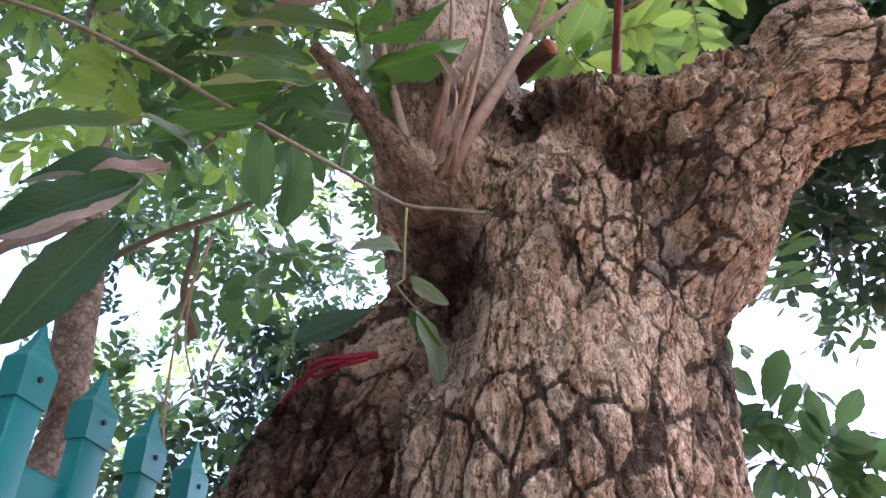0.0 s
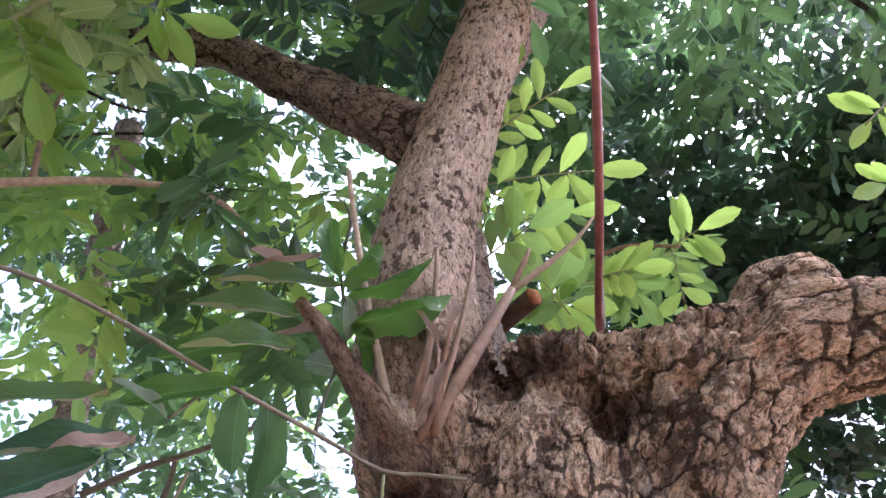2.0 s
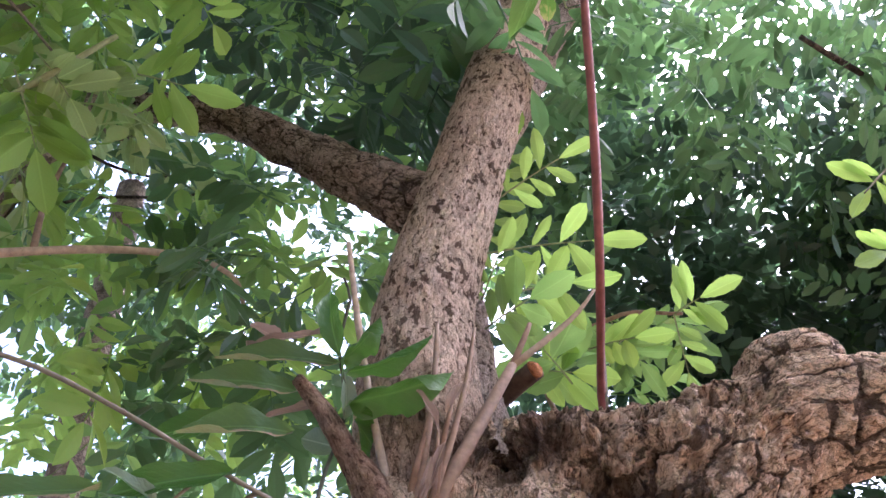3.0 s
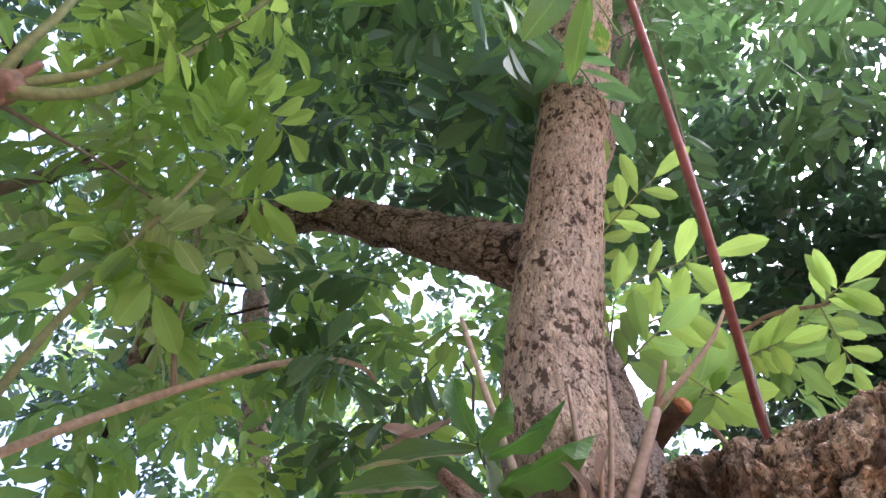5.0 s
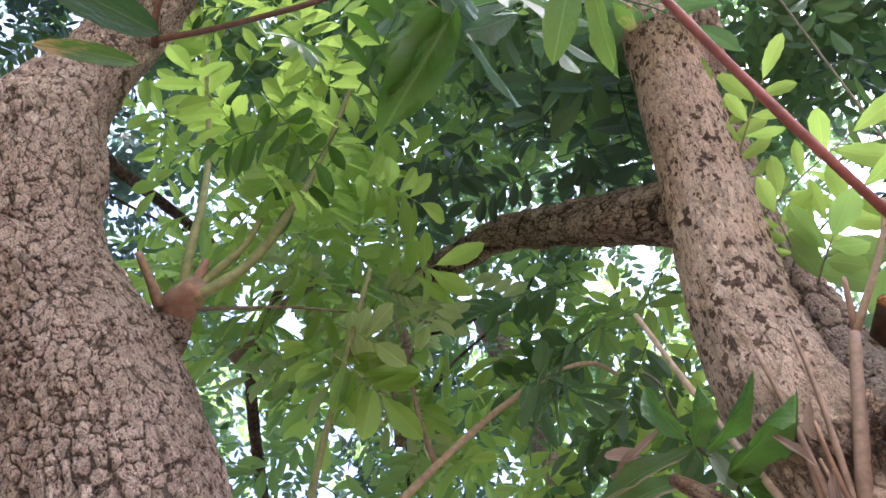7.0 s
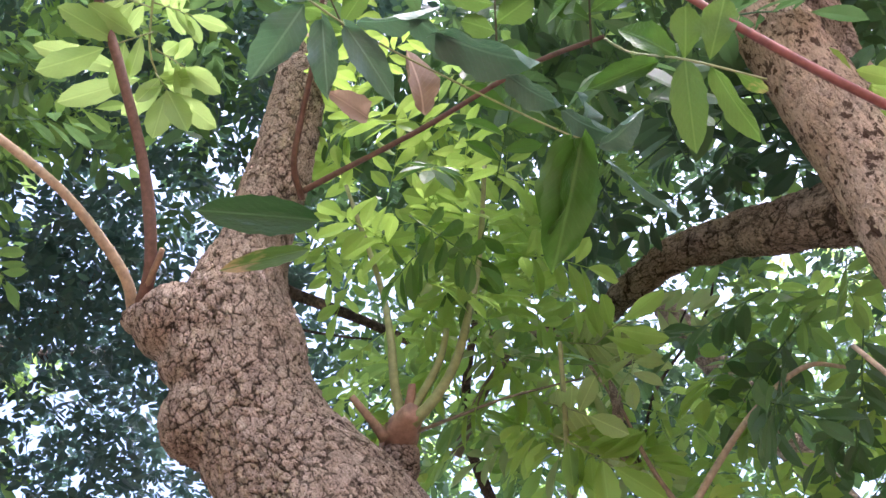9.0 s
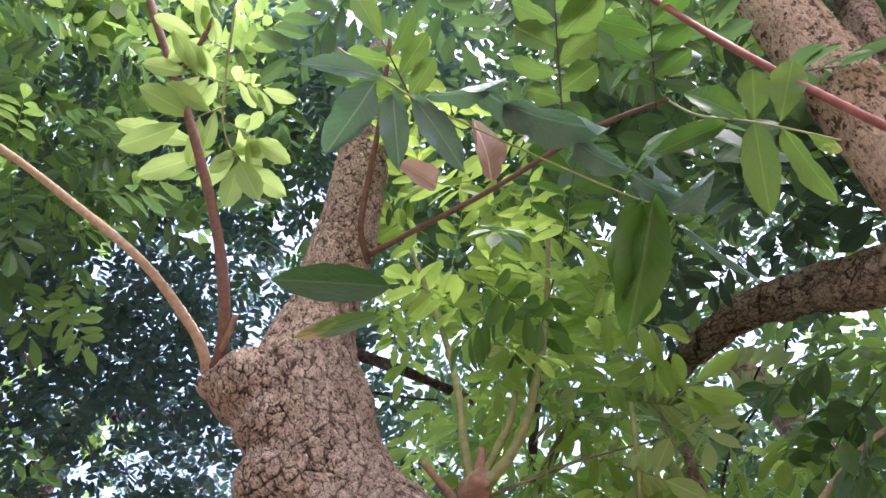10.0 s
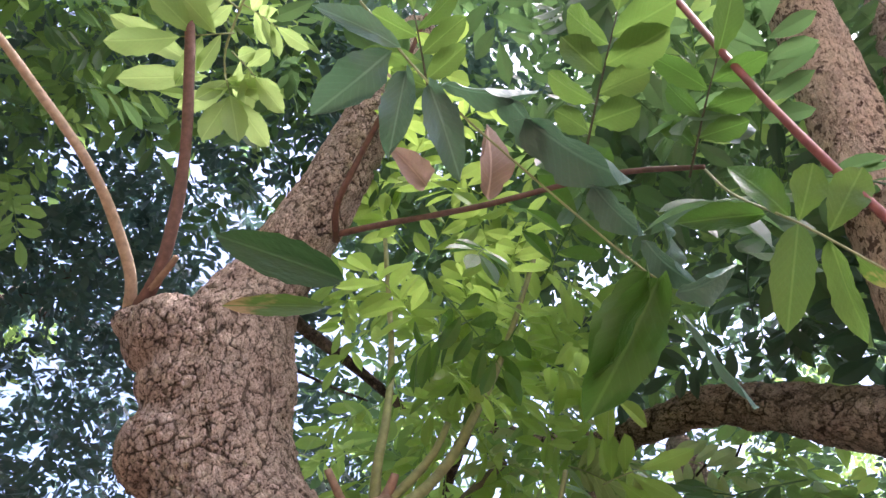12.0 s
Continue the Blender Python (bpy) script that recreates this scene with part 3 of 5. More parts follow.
barked("branch", fused("branch", bm, 0.006), axis_of((BRANCH,)), BARK_DARK, tree, plates=24.0, depth=0.014, lumps=0.012, thin=1.0, scaly=0.4, label="dark rough-barked side branch")
REAR = [(0.13, 1.12, 2.4, 0.07), (0.09, 1.14, 2.75, 0.062), (0.073, 1.15, 2.99, 0.056), (0.09, 1.15, 3.27, 0.053), (0.18, 1.12, 3.72, 0.051), (0.267, 1.05, 3.894, 0.05), (0.376, 1.05, 4.287, 0.048), (0.58, 1.02, 4.95, 0.045)]
bm = bmesh.new()
tube(bm, REAR, 16, 0.05)
barked("branch", fused("branch", bm, 0.006), axis_of((REAR,)), BARK_PINK, tree, plates=24.0, depth=0.012, lumps=0.01, thin=1.0, scaly=0.4, label="slimmer flaky stem rising behind the main one")

# ---- the second tree, its stem bent like an S ----
bent = thing("tree", "bent tree with scaly pinkish-brown bark and sprouting shoots", "tree")
LOWER = [(-1.0, 0.75, -0.1, 0.3), (-1.02, 0.7, 0.8, 0.25), (-1.08, 0.6, 1.7, 0.235), (-1.1, 0.52, 2.1, 0.226), (-1.13, 0.45, 2.4, 0.22)]
LEFT = [(-1.1, 0.52, 2.1, 0.245), (-1.12, 0.45, 2.4, 0.243), (-1.175, 0.2, 2.95, 0.225), (-1.24, -0.06, 3.34, 0.19),
        (-1.18, -0.19, 3.68, 0.18), (-1.08, -0.196, 3.987, 0.12), (-0.972, -0.166, 4.347, 0.11), (-0.814, -0.158, 4.864, 0.105), (-0.674, -0.153, 5.582, 0.08)]
bm = bmesh.new()
tube(bm, LEFT, 20, 0.06)
ball(bm, (-1.259, -0.211, 3.374), 0.135)
ball(bm, (-1.172, -0.368, 3.611), 0.115)
ball(bm, (-1.19, -0.28, 3.5), 0.11)
ball(bm, (-1.19, -0.47, 3.62), 0.05)
ball(bm, (-1.165, 0.31, 3.26), 0.062)
left_skin = fused("trunk", bm, 0.0045, 45)
# the lower bent stem is made darker in one broad patch
barked("trunk", left_skin, axis_of((LEFT,)), BARK_PINK, bent, plates=34.0, depth=0.012, tall=1.4, thin=1.0, scaly=1.0, gape=0.8, pillow=1.2, rot_and_shade_at=[((-1.295, 0.395, 3.074), (0.3, 0.3, 0.28), 0.55)])
bm = bmesh.new()
tube(bm, LOWER, 20, 0.06)
barked("root_flare", fused("root_flare", bm, 0.012, 10), axis_of((LOWER,)), BARK_PINK, bent, scaly=0.8)


# ---- leaves ----
def leaflet(bm, m, length, width, fold=0.25, droop=0.15, rows=4):
    """A pointed leaf blade along x, folded along its midrib and drooping, placed by m."""
    mid, left, right = [], [], []
    for i in range(rows + 1):
        u = i / rows
        half = width * 0.5 * math.sin(math.pi * min(1, u ** 1.3)) ** 0.7 if 0 < u < 1 else 0
        z = -droop * length * u * u
        mid.append(bm.verts.new(m @ Vector((u * length, 0, z))))
        if half:
            left.append(bm.verts.new(m @ Vector((u * length, half, z + fold * half))))
            right.append(bm.verts.new(m @ Vector((u * length, -half, z + fold * half))))
    for s, sign in ((left, 1), (right, -1)):
        chain = [mid[0]] + s + [mid[-1]]
        bm.faces.new([mid[0], mid[1], s[0]][::sign])
        for i in range(1, rows - 1):
            bm.faces.new([mid[i], mid[i + 1], s[i], s[i - 1]][::sign])
        bm.faces.new([mid[rows - 1], mid[rows], s[-1]][::sign])


def turn_to(d, spin=0.0):
    q = Vector(d).normalized().to_track_quat("X", "Z")
    return q.to_matrix().to_4x4() @ Matrix.Rotation(spin, 4, "X")


def crown(name, mat, clumps, leaves, size, parent, seed, label=""):
    """Many small leaves in feathered sprays, gathered in clumps (x, y, z, rx, ry, rz)."""
    rng = np.random.default_rng(seed)
    weight = np.array([c[3] * c[4] * c[5] for c in clumps]) ** 0.7
    weight /= weight.sum()
    verts = []
    per = 9
    for c, share in zip(clumps, weight):
        sprays = max(2, int(leaves * share / per))
        d = rng.normal(size=(sprays, 3))
        d /= np.linalg.norm(d, axis=1)[:, None]
        tip = np.array(c[:3]) + d * rng.uniform(0.1, 1, (sprays, 1)) ** 0.5 * np.array(c[3:])
        way = d * 0.6 + rng.normal(size=(sprays, 3)) * 0.5 + np.array((0, 0, -0.25))
        way /= np.linalg.norm(way, axis=1)[:, None]
        up = rng.normal(size=(sprays, 3)) * 0.45 + np.array((0, 0, 1))
        sd = np.cross(way, up)
        sd /= np.linalg.norm(sd, axis=1)[:, None] + 1e-9
        scale = size * rng.uniform(0.7, 1.25, (sprays, 1))
        for i in range(per):
            u = i / (per - 1)
            sign = 0.0 if i == per - 1 else (1 if i % 2 else -1)
            at = tip + way * scale * 2.0 * u
            f = way * (0.55 if sign else 1.0) + sd * sign * 0.85 + rng.normal(size=(sprays, 3)) * 0.16 + np.array((0, 0, -0.12))
            f /= np.linalg.norm(f, axis=1)[:, None]
            nn = np.cross(f, sd if sign == 0 else way)
            nn /= np.linalg.norm(nn, axis=1)[:, None] + 1e-9
            w = np.cross(f, nn) + nn * rng.normal(size=(sprays, 1)) * 0.35
            L = scale * rng.uniform(0.75, 1.15, (sprays, 1))
            W = L * rng.uniform(0.16, 0.22, (sprays, 1))
            bend = nn * L * rng.uniform(-0.14, 0.14, (sprays, 1))
            verts.append(np.stack([at, at + f * L * 0.28 + w * W * 0.85, at + f * L * 0.28 - w * W * 0.85,
                                   at + f * L * 0.68 + w * W + bend * 0.5, at + f * L * 0.68 - w * W + bend * 0.5, at + f * L + bend], 1).reshape(-1, 3))
    verts = np.concatenate(verts)
    n = len(verts) // 6
    o = (np.arange(n) * 6)[:, None]
    tri = np.concatenate([o + np.array(t) for t in ((0, 1, 2), (1, 3, 2), (2, 3, 4), (3, 5, 4))], 0)
    me = bpy.data.meshes.new(name)
    me.from_pydata(verts.tolist(), [], tri.tolist())
    me.materials.append(mat)
    ob = new(name, me)
    ob.parent = parent
    ob["kind"] = "stuff"
    if label:
        ob["label"] = label
    return ob


def canopy(name, mat, az, el, dist, clumps, radius, leaves, size, parent, seed, centre=(0.15, 0, 1.6), gaps=()):
    """A crown spread over a span of bearings and heights."""
    rng = np.random.default_rng(seed)
    out = []
    for _ in range(clumps):
        a, e, r = radians(rng.uniform(*az)), radians(rng.uniform(*el)), rng.uniform(*dist)
        s = radius * rng.uniform(0.6, 1.4)
        if any(((math.degrees(a) - g[0]) / g[2]) ** 2 + ((math.degrees(e) - g[1]) / g[3]) ** 2 < 1 for g in gaps):
            continue
        out.append((centre[0] + r * math.sin(a) * math.cos(e), centre[1] + r * math.cos(a) * math.cos(e), max(0.6, centre[2] + r * math.sin(e)), s, s, s * 0.8))
    return crown(name, mat, out, int(leaves * len(out) / clumps), size, parent, seed)


def unit_leaf(name, fold, droop, wave, seed, broad=1.0, curl=0.0):
    """A leaf blade one long and one wide along x: folded, drooping, with an uneven rim."""
    rng = random.Random(seed)
    rows, cols = 12, 3
    verts, faces = [], []
    ph = rng.uniform(0, 6)
    for i in range(rows + 1):
        u = i / rows
        half = 0.5 * max(0.0, math.sin(math.pi * u ** broad)) ** 0.62
        half *= 1 + 0.06 * math.sin(u * 31 + ph) * (wave > 0.05)
        for j in range(-cols, cols + 1):
            v = j / cols
            y = v * half
            z = fold * abs(y) - droop * u * u + wave * 0.12 * math.sin(u * 11 + ph + v) * abs(v) + curl * max(0.0, v * (0.6 + 0.4 * math.sin(u * 7 + ph))) ** 3
            y *= 1 - 0.35 * abs(curl) * max(0.0, v) ** 3
            verts.append((u, y, z))
    m = 2 * cols + 1
    for i in range(rows):
        for j in range(2 * cols):
            faces.append((i * m + j, (i + 1) * m + j, (i + 1) * m + j + 1, i * m + j + 1))
    me = bpy.data.meshes.new(name)
    me.from_pydata(verts, [], faces)
    me.polygons.foreach_set("use_smooth", [True] * len(me.polygons))
    mark = me.attributes.new("blade", "FLOAT_COLOR", "POINT")
    mark.data.foreach_set("color", [1.0] * (4 * len(verts)))
    margin = me.attributes.new("margin", "FLOAT", "POINT")
    margin.data.foreach_set("value", [(k % m - cols) / cols for k in range(len(verts))])
    return me


BLADES = {}


def blade_mesh(mat, kind):
    key = (mat.name, kind)
    if key not in BLADES:
        fold, droop, wave, broad, curl = ((0.3, 0.35, 0.1, 0.95, 0.0), (0.55, 0.8, 1.2, 1.0, 0.3), (0.18, 0.2, 0.5, 1.5, 0.0), (0.85, 1.0, 1.6, 1.0, 0.4), (0.35, -0.4, 0.4, 1.15, 0.0),
                                         (0.5, 0.9, 1.8, 1.0, 0.8), (0.4, 1.3, 1.3, 1.1, 0.6),
                                         (0.25, 0.3, 0.3, 1.4, 0.0))[kind]
        me = unit_leaf("leaf", fold, droop, wave, kind + 3, broad, curl)
        me.materials.append(mat)
        BLADES[key] = me
    return BLADES[key]


EYE_AT = Vector((0.15, -0.1, 1.6))


def leaf(base, tip, wide, mat, parent, kind=0, lean=0.0, name="leaf"):
    """One leaf from base to tip, its face turned to the camera's place and leaned by some radians."""
    base, tip = Vector(base), Vector(tip)
    x = tip - base
    length = x.length
    x.normalize()
    z = EYE_AT - (base + tip) / 2
    z = (z - x * z.dot(x)).normalized()
    z = Matrix.Rotation(lean, 3, x) @ z
    y = z.cross(x)
    ob = new(name, blade_mesh(mat, kind))
    ob.parent = parent
    ob.matrix_basis = Matrix.Translation(base) @ Matrix((x, y, z)).transposed().to_4x4() @ Matrix.Diagonal((length, wide, wide, 1))
    return ob


def stick(name, points, mat, parent, sides=8, step=0.03, label="", wobble=0.15):
    bm = bmesh.new()
    tube(bm, points, sides, step, wobble)
    return part(name, bm, mat, parent, label)


def thick(points, r0, r1):
    n = len(points) - 1
    return [(*p, r0 + (r1 - r0) * i / n) for i, p in enumerate(points)]


def spray(base, tip, pairs, long, mat, parent, seed, wide=0.38, stalk=None, spread=0.9, sag=0.1):
    """A feathered leaf: a stalk from base to tip with leaflets in pairs and one at the end, each a leaf of its own."""
    rng = random.Random(seed)
    base, tip = Vector(base), Vector(tip)
    way = tip - base
    rachis = stick("leaf_stalk", [(*base, 0.0028), (*(base + way * 0.5 + Vector((0, 0, sag * 0.3 * way.length))), 0.0022), (*tip, 0.0014)], stalk or GREEN_TWIG, parent, 5, 0.06, wobble=0)
    w = way.normalized()
    z = (EYE_AT - base).normalized() + Vector((rng.uniform(-0.5, 0.5), rng.uniform(-0.5, 0.5), rng.uniform(-0.5, 0.5)))
    sd = w.cross(z).normalized()
    for i in range(pairs):
        for sign in (1, -1):
            u = 0.25 + 0.72 * (i + 0.3 * (sign > 0)) / pairs
            at = base + way * u + Vector((0, 0, sag * 1.2 * way.length * u * (1 - u)))
            d = (w * rng.uniform(0.4, 0.7) + sd * sign * spread + z * rng.uniform(-0.3, 0.3) + Vector((0, 0, rng.uniform(-0.3, 0.05)))).normalized()
            L = long * rng.uniform(0.8, 1.1) * (0.75 + 0.5 * u)
            leaf(at, at + d * L, L * wide * rng.uniform(0.88, 1.12), mat, rachis, rng.choice((7, 7, 2, 4)), rng.uniform(-0.6, 0.6))
    leaf(tip, tip + (w + Vector((0, 0, -0.15))).normalized() * long * 1.15, long * wide * 1.1, mat, rachis, 7, rng.uniform(-0.4, 0.4))
    return rachis


SPRAYS = {}


def spray_mesh(mat, seed, pairs, wide):
    """A whole feathered leaf one unit long in one mesh, for foliage in the middle distance."""
    key = (mat.name, seed, pairs)
    if key in SPRAYS:
        return SPRAYS[key]
    rng = random.Random(seed * 7 + pairs)
    bm = bmesh.new()
    tube(bm, [(0, 0, 0, 0.008), (0.5, 0, 0.04, 0.006), (0.85, 0, 0.0, 0.003)], 4, 0.3)
    for i in range(pairs):
        for sign in (1, -1):
            u = 0.2 + 0.65 * (i + 0.4 * (sign > 0)) / pairs
            L = 0.36 * rng.uniform(0.85, 1.15)
            m = Matrix.Translation((u, 0, 0.16 * u * (0.85 - u))) @ Matrix.Rotation(sign * radians(rng.uniform(50, 68)), 4, "Z") @ Matrix.Rotation(radians(rng.uniform(-10, 28)), 4, "Y") @ Matrix.Rotation(rng.uniform(-0.5, 0.5), 4, "X")
            leaflet(bm, m, L, L * wide * rng.uniform(0.9, 1.15), 0.25, rng.uniform(0.0, 0.25), 5)
    leaflet(bm, Matrix.Translation((0.85, 0, 0)) @ Matrix.Rotation(0.15, 4, "Y"), 0.38, 0.38 * wide, 0.25, 0.15, 5)
    me = bpy.data.meshes.new("leaf_spray")
    bm.to_mesh(me)
    bm.free()
    me.materials.append(mat)
    SPRAYS[key] = me
    return me


CLEAR = [(Vector(p), r) for p, r in (((-0.2, 1.06, 3.45), 0.13), ((-0.4, 1.11, 3.7), 0.13), ((-0.6, 1.13, 3.89), 0.13), ((-0.82, 1.16, 4.03), 0.1), ((-0.972, -0.166, 4.347), 0.12), ((-0.88, -0.16, 4.6), 0.12), ((-1.04, -0.19, 4.1), 0.18))]


def hides(at):
    """Whether a place lies on a sight line from the camera to the branch or bent stem."""
    for p, r in CLEAR:
        way = p - EYE_AT
        u = min(1.0, max(0.0, (at - EYE_AT).dot(way) / way.length_squared))
        if (EYE_AT + way * u - at).length < r * (0.35 + 0.65 * u):
            return True
    return False


def foliage(centre, reach, count, size, mat, parent, seed, flow=(0, 0, -0.2), wide=0.38):
    """Feathered leaves filling an airy ellipsoid round a centre."""
    rng = random.Random(seed)
    c = Vector(centre)
    for i in range(count):
        while True:
            v = Vector((rng.uniform(-1, 1), rng.uniform(-1, 1), rng.uniform(-1, 1)))
            if v.length < 1:
                break
        at = c + Vector((v.x * reach[0], v.y * reach[1], v.z * reach[2]))
        d = (v * 0.7 + Vector((rng.gauss(0, 0.5), rng.gauss(0, 0.5), rng.gauss(0, 0.35))) + Vector(flow)).normalized()
        if hides(at) or hides(at + d * size * 0.5) or hides(at + d * size):
            continue
        ob = new("leaf_spray", spray_mesh(mat, rng.randrange(5), rng.choice((3, 4, 4, 5)), wide))
        ob.parent = parent
        s = size * rng.uniform(0.75, 1.3)
        ob.matrix_basis = Matrix.Translation(at) @ turn_to(d, rng.uniform(-0.6, 0.6)) @ Matrix.Diagonal((s, s, s, 1))


def far_tree(label, at, height, radius, seed):
    t = thing("background_tree", label, "tree")
    rng = random.Random(seed)
    bm = bmesh.new()
    x, y = at
    tube(bm, [(x, y, -0.1, radius * 1.3), (x + 0.1, y, height * 0.4, radius), (x + rng.uniform(-0.4, 0.4), y + rng.uniform(-0.4, 0.4), height, radius * 0.4)], 12, 0.2, 0.2)
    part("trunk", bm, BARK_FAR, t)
    for k in range(5 if height > 5 else 0):
        a = 2 * math.pi * (k + rng.uniform(0.2, 0.8)) / 5
        low, out = height * rng.uniform(0.75, 0.95), rng.uniform(1.0, 1.9)
        stick("limb", [(x + 0.1, y, low, radius * 0.4), (x + 0.1 + out * 0.5 * math.cos(a), y + out * 0.5 * math.sin(a), low + 0.2, radius * 0.25),
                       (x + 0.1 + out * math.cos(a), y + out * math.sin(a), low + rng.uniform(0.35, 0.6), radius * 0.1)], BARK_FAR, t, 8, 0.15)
    return t


HOLES = ((33, 64, 4, 3), (38, 54, 3, 3))
GAPS = ((-24, 30, 6, 4.5), (-38, 24, 5, 4), (-58, 42, 4, 4))
far_a = far_tree("tall shade tree with dense dark green leaves", (0.9, 4.8), 3.2, 0.16, 1)
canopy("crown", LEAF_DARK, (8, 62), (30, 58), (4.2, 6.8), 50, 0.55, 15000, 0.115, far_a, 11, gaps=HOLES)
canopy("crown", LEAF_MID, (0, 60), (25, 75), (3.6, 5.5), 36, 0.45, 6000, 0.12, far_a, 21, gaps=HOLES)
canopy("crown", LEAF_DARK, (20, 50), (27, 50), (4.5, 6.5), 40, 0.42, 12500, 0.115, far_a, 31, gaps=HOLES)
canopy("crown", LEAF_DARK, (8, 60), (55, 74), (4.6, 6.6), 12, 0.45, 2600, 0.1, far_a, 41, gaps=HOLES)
# these crowns use darker leaf copies; canopy shade is put into their colour
far_b = far_tree("leafy garden tree with green foliage toned as in shade", (0.45, 4.2), 3.4, 0.12, 2)
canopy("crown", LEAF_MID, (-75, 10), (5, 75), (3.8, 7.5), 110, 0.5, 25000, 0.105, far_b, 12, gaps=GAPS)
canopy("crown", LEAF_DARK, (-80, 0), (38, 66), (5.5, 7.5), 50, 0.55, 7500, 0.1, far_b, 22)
far_c = far_tree("tall tree with very dark dense crown", (-4.5, -1.6), 7.0, 0.18, 3)
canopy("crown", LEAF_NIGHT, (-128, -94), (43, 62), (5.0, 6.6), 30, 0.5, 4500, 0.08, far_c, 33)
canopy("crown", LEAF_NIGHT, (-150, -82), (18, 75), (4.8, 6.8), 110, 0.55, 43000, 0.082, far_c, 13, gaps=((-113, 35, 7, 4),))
far_d = far_tree("tree with green spreading crown overhead, toned as in shade", (0.2, 3.6), 3.2, 0.12, 4)
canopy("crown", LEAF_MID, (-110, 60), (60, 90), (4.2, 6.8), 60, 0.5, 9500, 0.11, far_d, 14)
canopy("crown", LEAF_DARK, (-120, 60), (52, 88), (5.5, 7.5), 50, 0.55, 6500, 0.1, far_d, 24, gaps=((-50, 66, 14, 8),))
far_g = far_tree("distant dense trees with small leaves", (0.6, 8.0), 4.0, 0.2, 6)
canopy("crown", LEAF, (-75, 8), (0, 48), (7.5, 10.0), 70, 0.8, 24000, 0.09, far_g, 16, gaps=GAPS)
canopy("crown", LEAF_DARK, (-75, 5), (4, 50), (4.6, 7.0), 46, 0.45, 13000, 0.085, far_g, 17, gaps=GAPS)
canopy("crown", LEAF_DARK, (-20, -7), (14, 31), (4.0, 6.0), 14, 0.34, 4500, 0.085, far_g, 18)
# unseen tree behind the camera, added to keep front light off the trunk
far_e = far_tree("unseen tree with a broad green crown, added to block front light", (3.0, -4.0), 7.0, 0.18, 5)
canopy("crown", LEAF, (105, 250), (8, 70), (4.5, 7.0), 75, 0.8, 24000, 0.16, far_e, 15)
far_f = thing("background_tree", "slim grey-brown tree behind the fence", "tree")
stick("trunk", [(-1.6, 2.2, -0.1, 0.11)] + [(*p, 0.075) for p in ((-1.369, 2.672, 2.391), (-1.354, 2.612, 2.739), (-1.395, 2.589, 3.208), (-1.526, 2.524, 3.998), (-1.658, 2.233, 5.285))], BARK_STEM, far_f, 12, 0.1)
stick("branch", thick([(-1.060, 3.005, 3.136), (-1.108, 2.894, 3.294), (-1.091, 2.866, 3.510), (-1.078, 2.809, 3.591)], 0.02, 0.01), TWIG, far_f)
stick("branch", thick([(-1.078, 2.145, 2.970), (-0.893, 2.097, 3.038), (-0.659, 2.015, 3.068), (-0.469, 1.925, 3.110)], 0.012, 0.007), TWIG, far_f)
stick("branch", thick([(-1.228, 1.183, 3.416), (-1.105, 1.063, 3.507), (-1.020, 1.030, 3.595), (-0.996, 0.949, 3.720)], 0.022, 0.016), BARK_STEM, far_f)

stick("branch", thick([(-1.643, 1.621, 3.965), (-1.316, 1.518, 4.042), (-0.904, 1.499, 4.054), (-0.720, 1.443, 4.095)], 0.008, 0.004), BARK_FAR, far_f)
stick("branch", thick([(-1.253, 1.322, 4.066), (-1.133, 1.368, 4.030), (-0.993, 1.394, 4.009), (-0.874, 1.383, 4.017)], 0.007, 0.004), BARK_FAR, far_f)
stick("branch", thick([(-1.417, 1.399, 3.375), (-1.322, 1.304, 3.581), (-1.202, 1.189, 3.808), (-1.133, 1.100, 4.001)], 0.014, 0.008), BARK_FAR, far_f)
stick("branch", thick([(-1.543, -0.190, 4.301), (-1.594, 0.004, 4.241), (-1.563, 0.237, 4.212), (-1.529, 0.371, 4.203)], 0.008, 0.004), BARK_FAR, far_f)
stick("branch", thick([(-1.390, 0.609, 3.553), (-1.261, 0.667, 3.714), (-1.166, 0.746, 3.855)], 0.02, 0.014), TWIG, far_f)
stick("branch", thick([(1.376, 1.039, 4.516), (1.548, 1.120, 4.451), (1.806, 1.234, 4.362)], 0.01, 0.014), BARK_FAR, far_a)
for pts in ([(-0.871, 2.432, 3.257), (-0.988, 2.603, 3.013), (-1.048, 2.798, 2.734), (-1.052, 2.896, 2.594)], [(-0.966, 2.589, 3.208), (-1.004, 2.740, 2.991), (-0.960, 2.866, 2.811)], [(-0.828, 2.652, 2.943), (-0.877, 2.713, 2.856), (-0.899, 2.786, 2.751)]):
    stick("branch", thick(pts, 0.006, 0.004), TWIG_PALE, far_f)

# ---- shoots on the old tree's saddle ----
BURL = thick([(0.005, 1.029, 2.244), (-0.050, 0.916, 2.266), (-0.080, 0.895, 2.315), (-0.116, 0.882, 2.367), (-0.163, 0.866, 2.443), (-0.208, 0.863, 2.499)], 0.036, 0.012)
bm = bmesh.new()
tube(bm, BURL, 14, 0.02)
ball(bm, (-0.033, 0.939, 2.252), 0.05)
burl = barked("shoot", fused("shoot", bm, 0.004, 8), axis_of((BURL,)), BARK_BURL, tree, plates=40.0, depth=0.004, lumps=0.012, thin=0.6, label="cut brown shoot with a leafy sprig")
stick("shoot", thick([(0.002, 0.932, 2.275), (0.042, 0.910, 2.355), (0.098, 0.911, 2.479), (0.148, 0.922, 2.597)], 0.0135, 0.009), SHOOT, tree, 10)
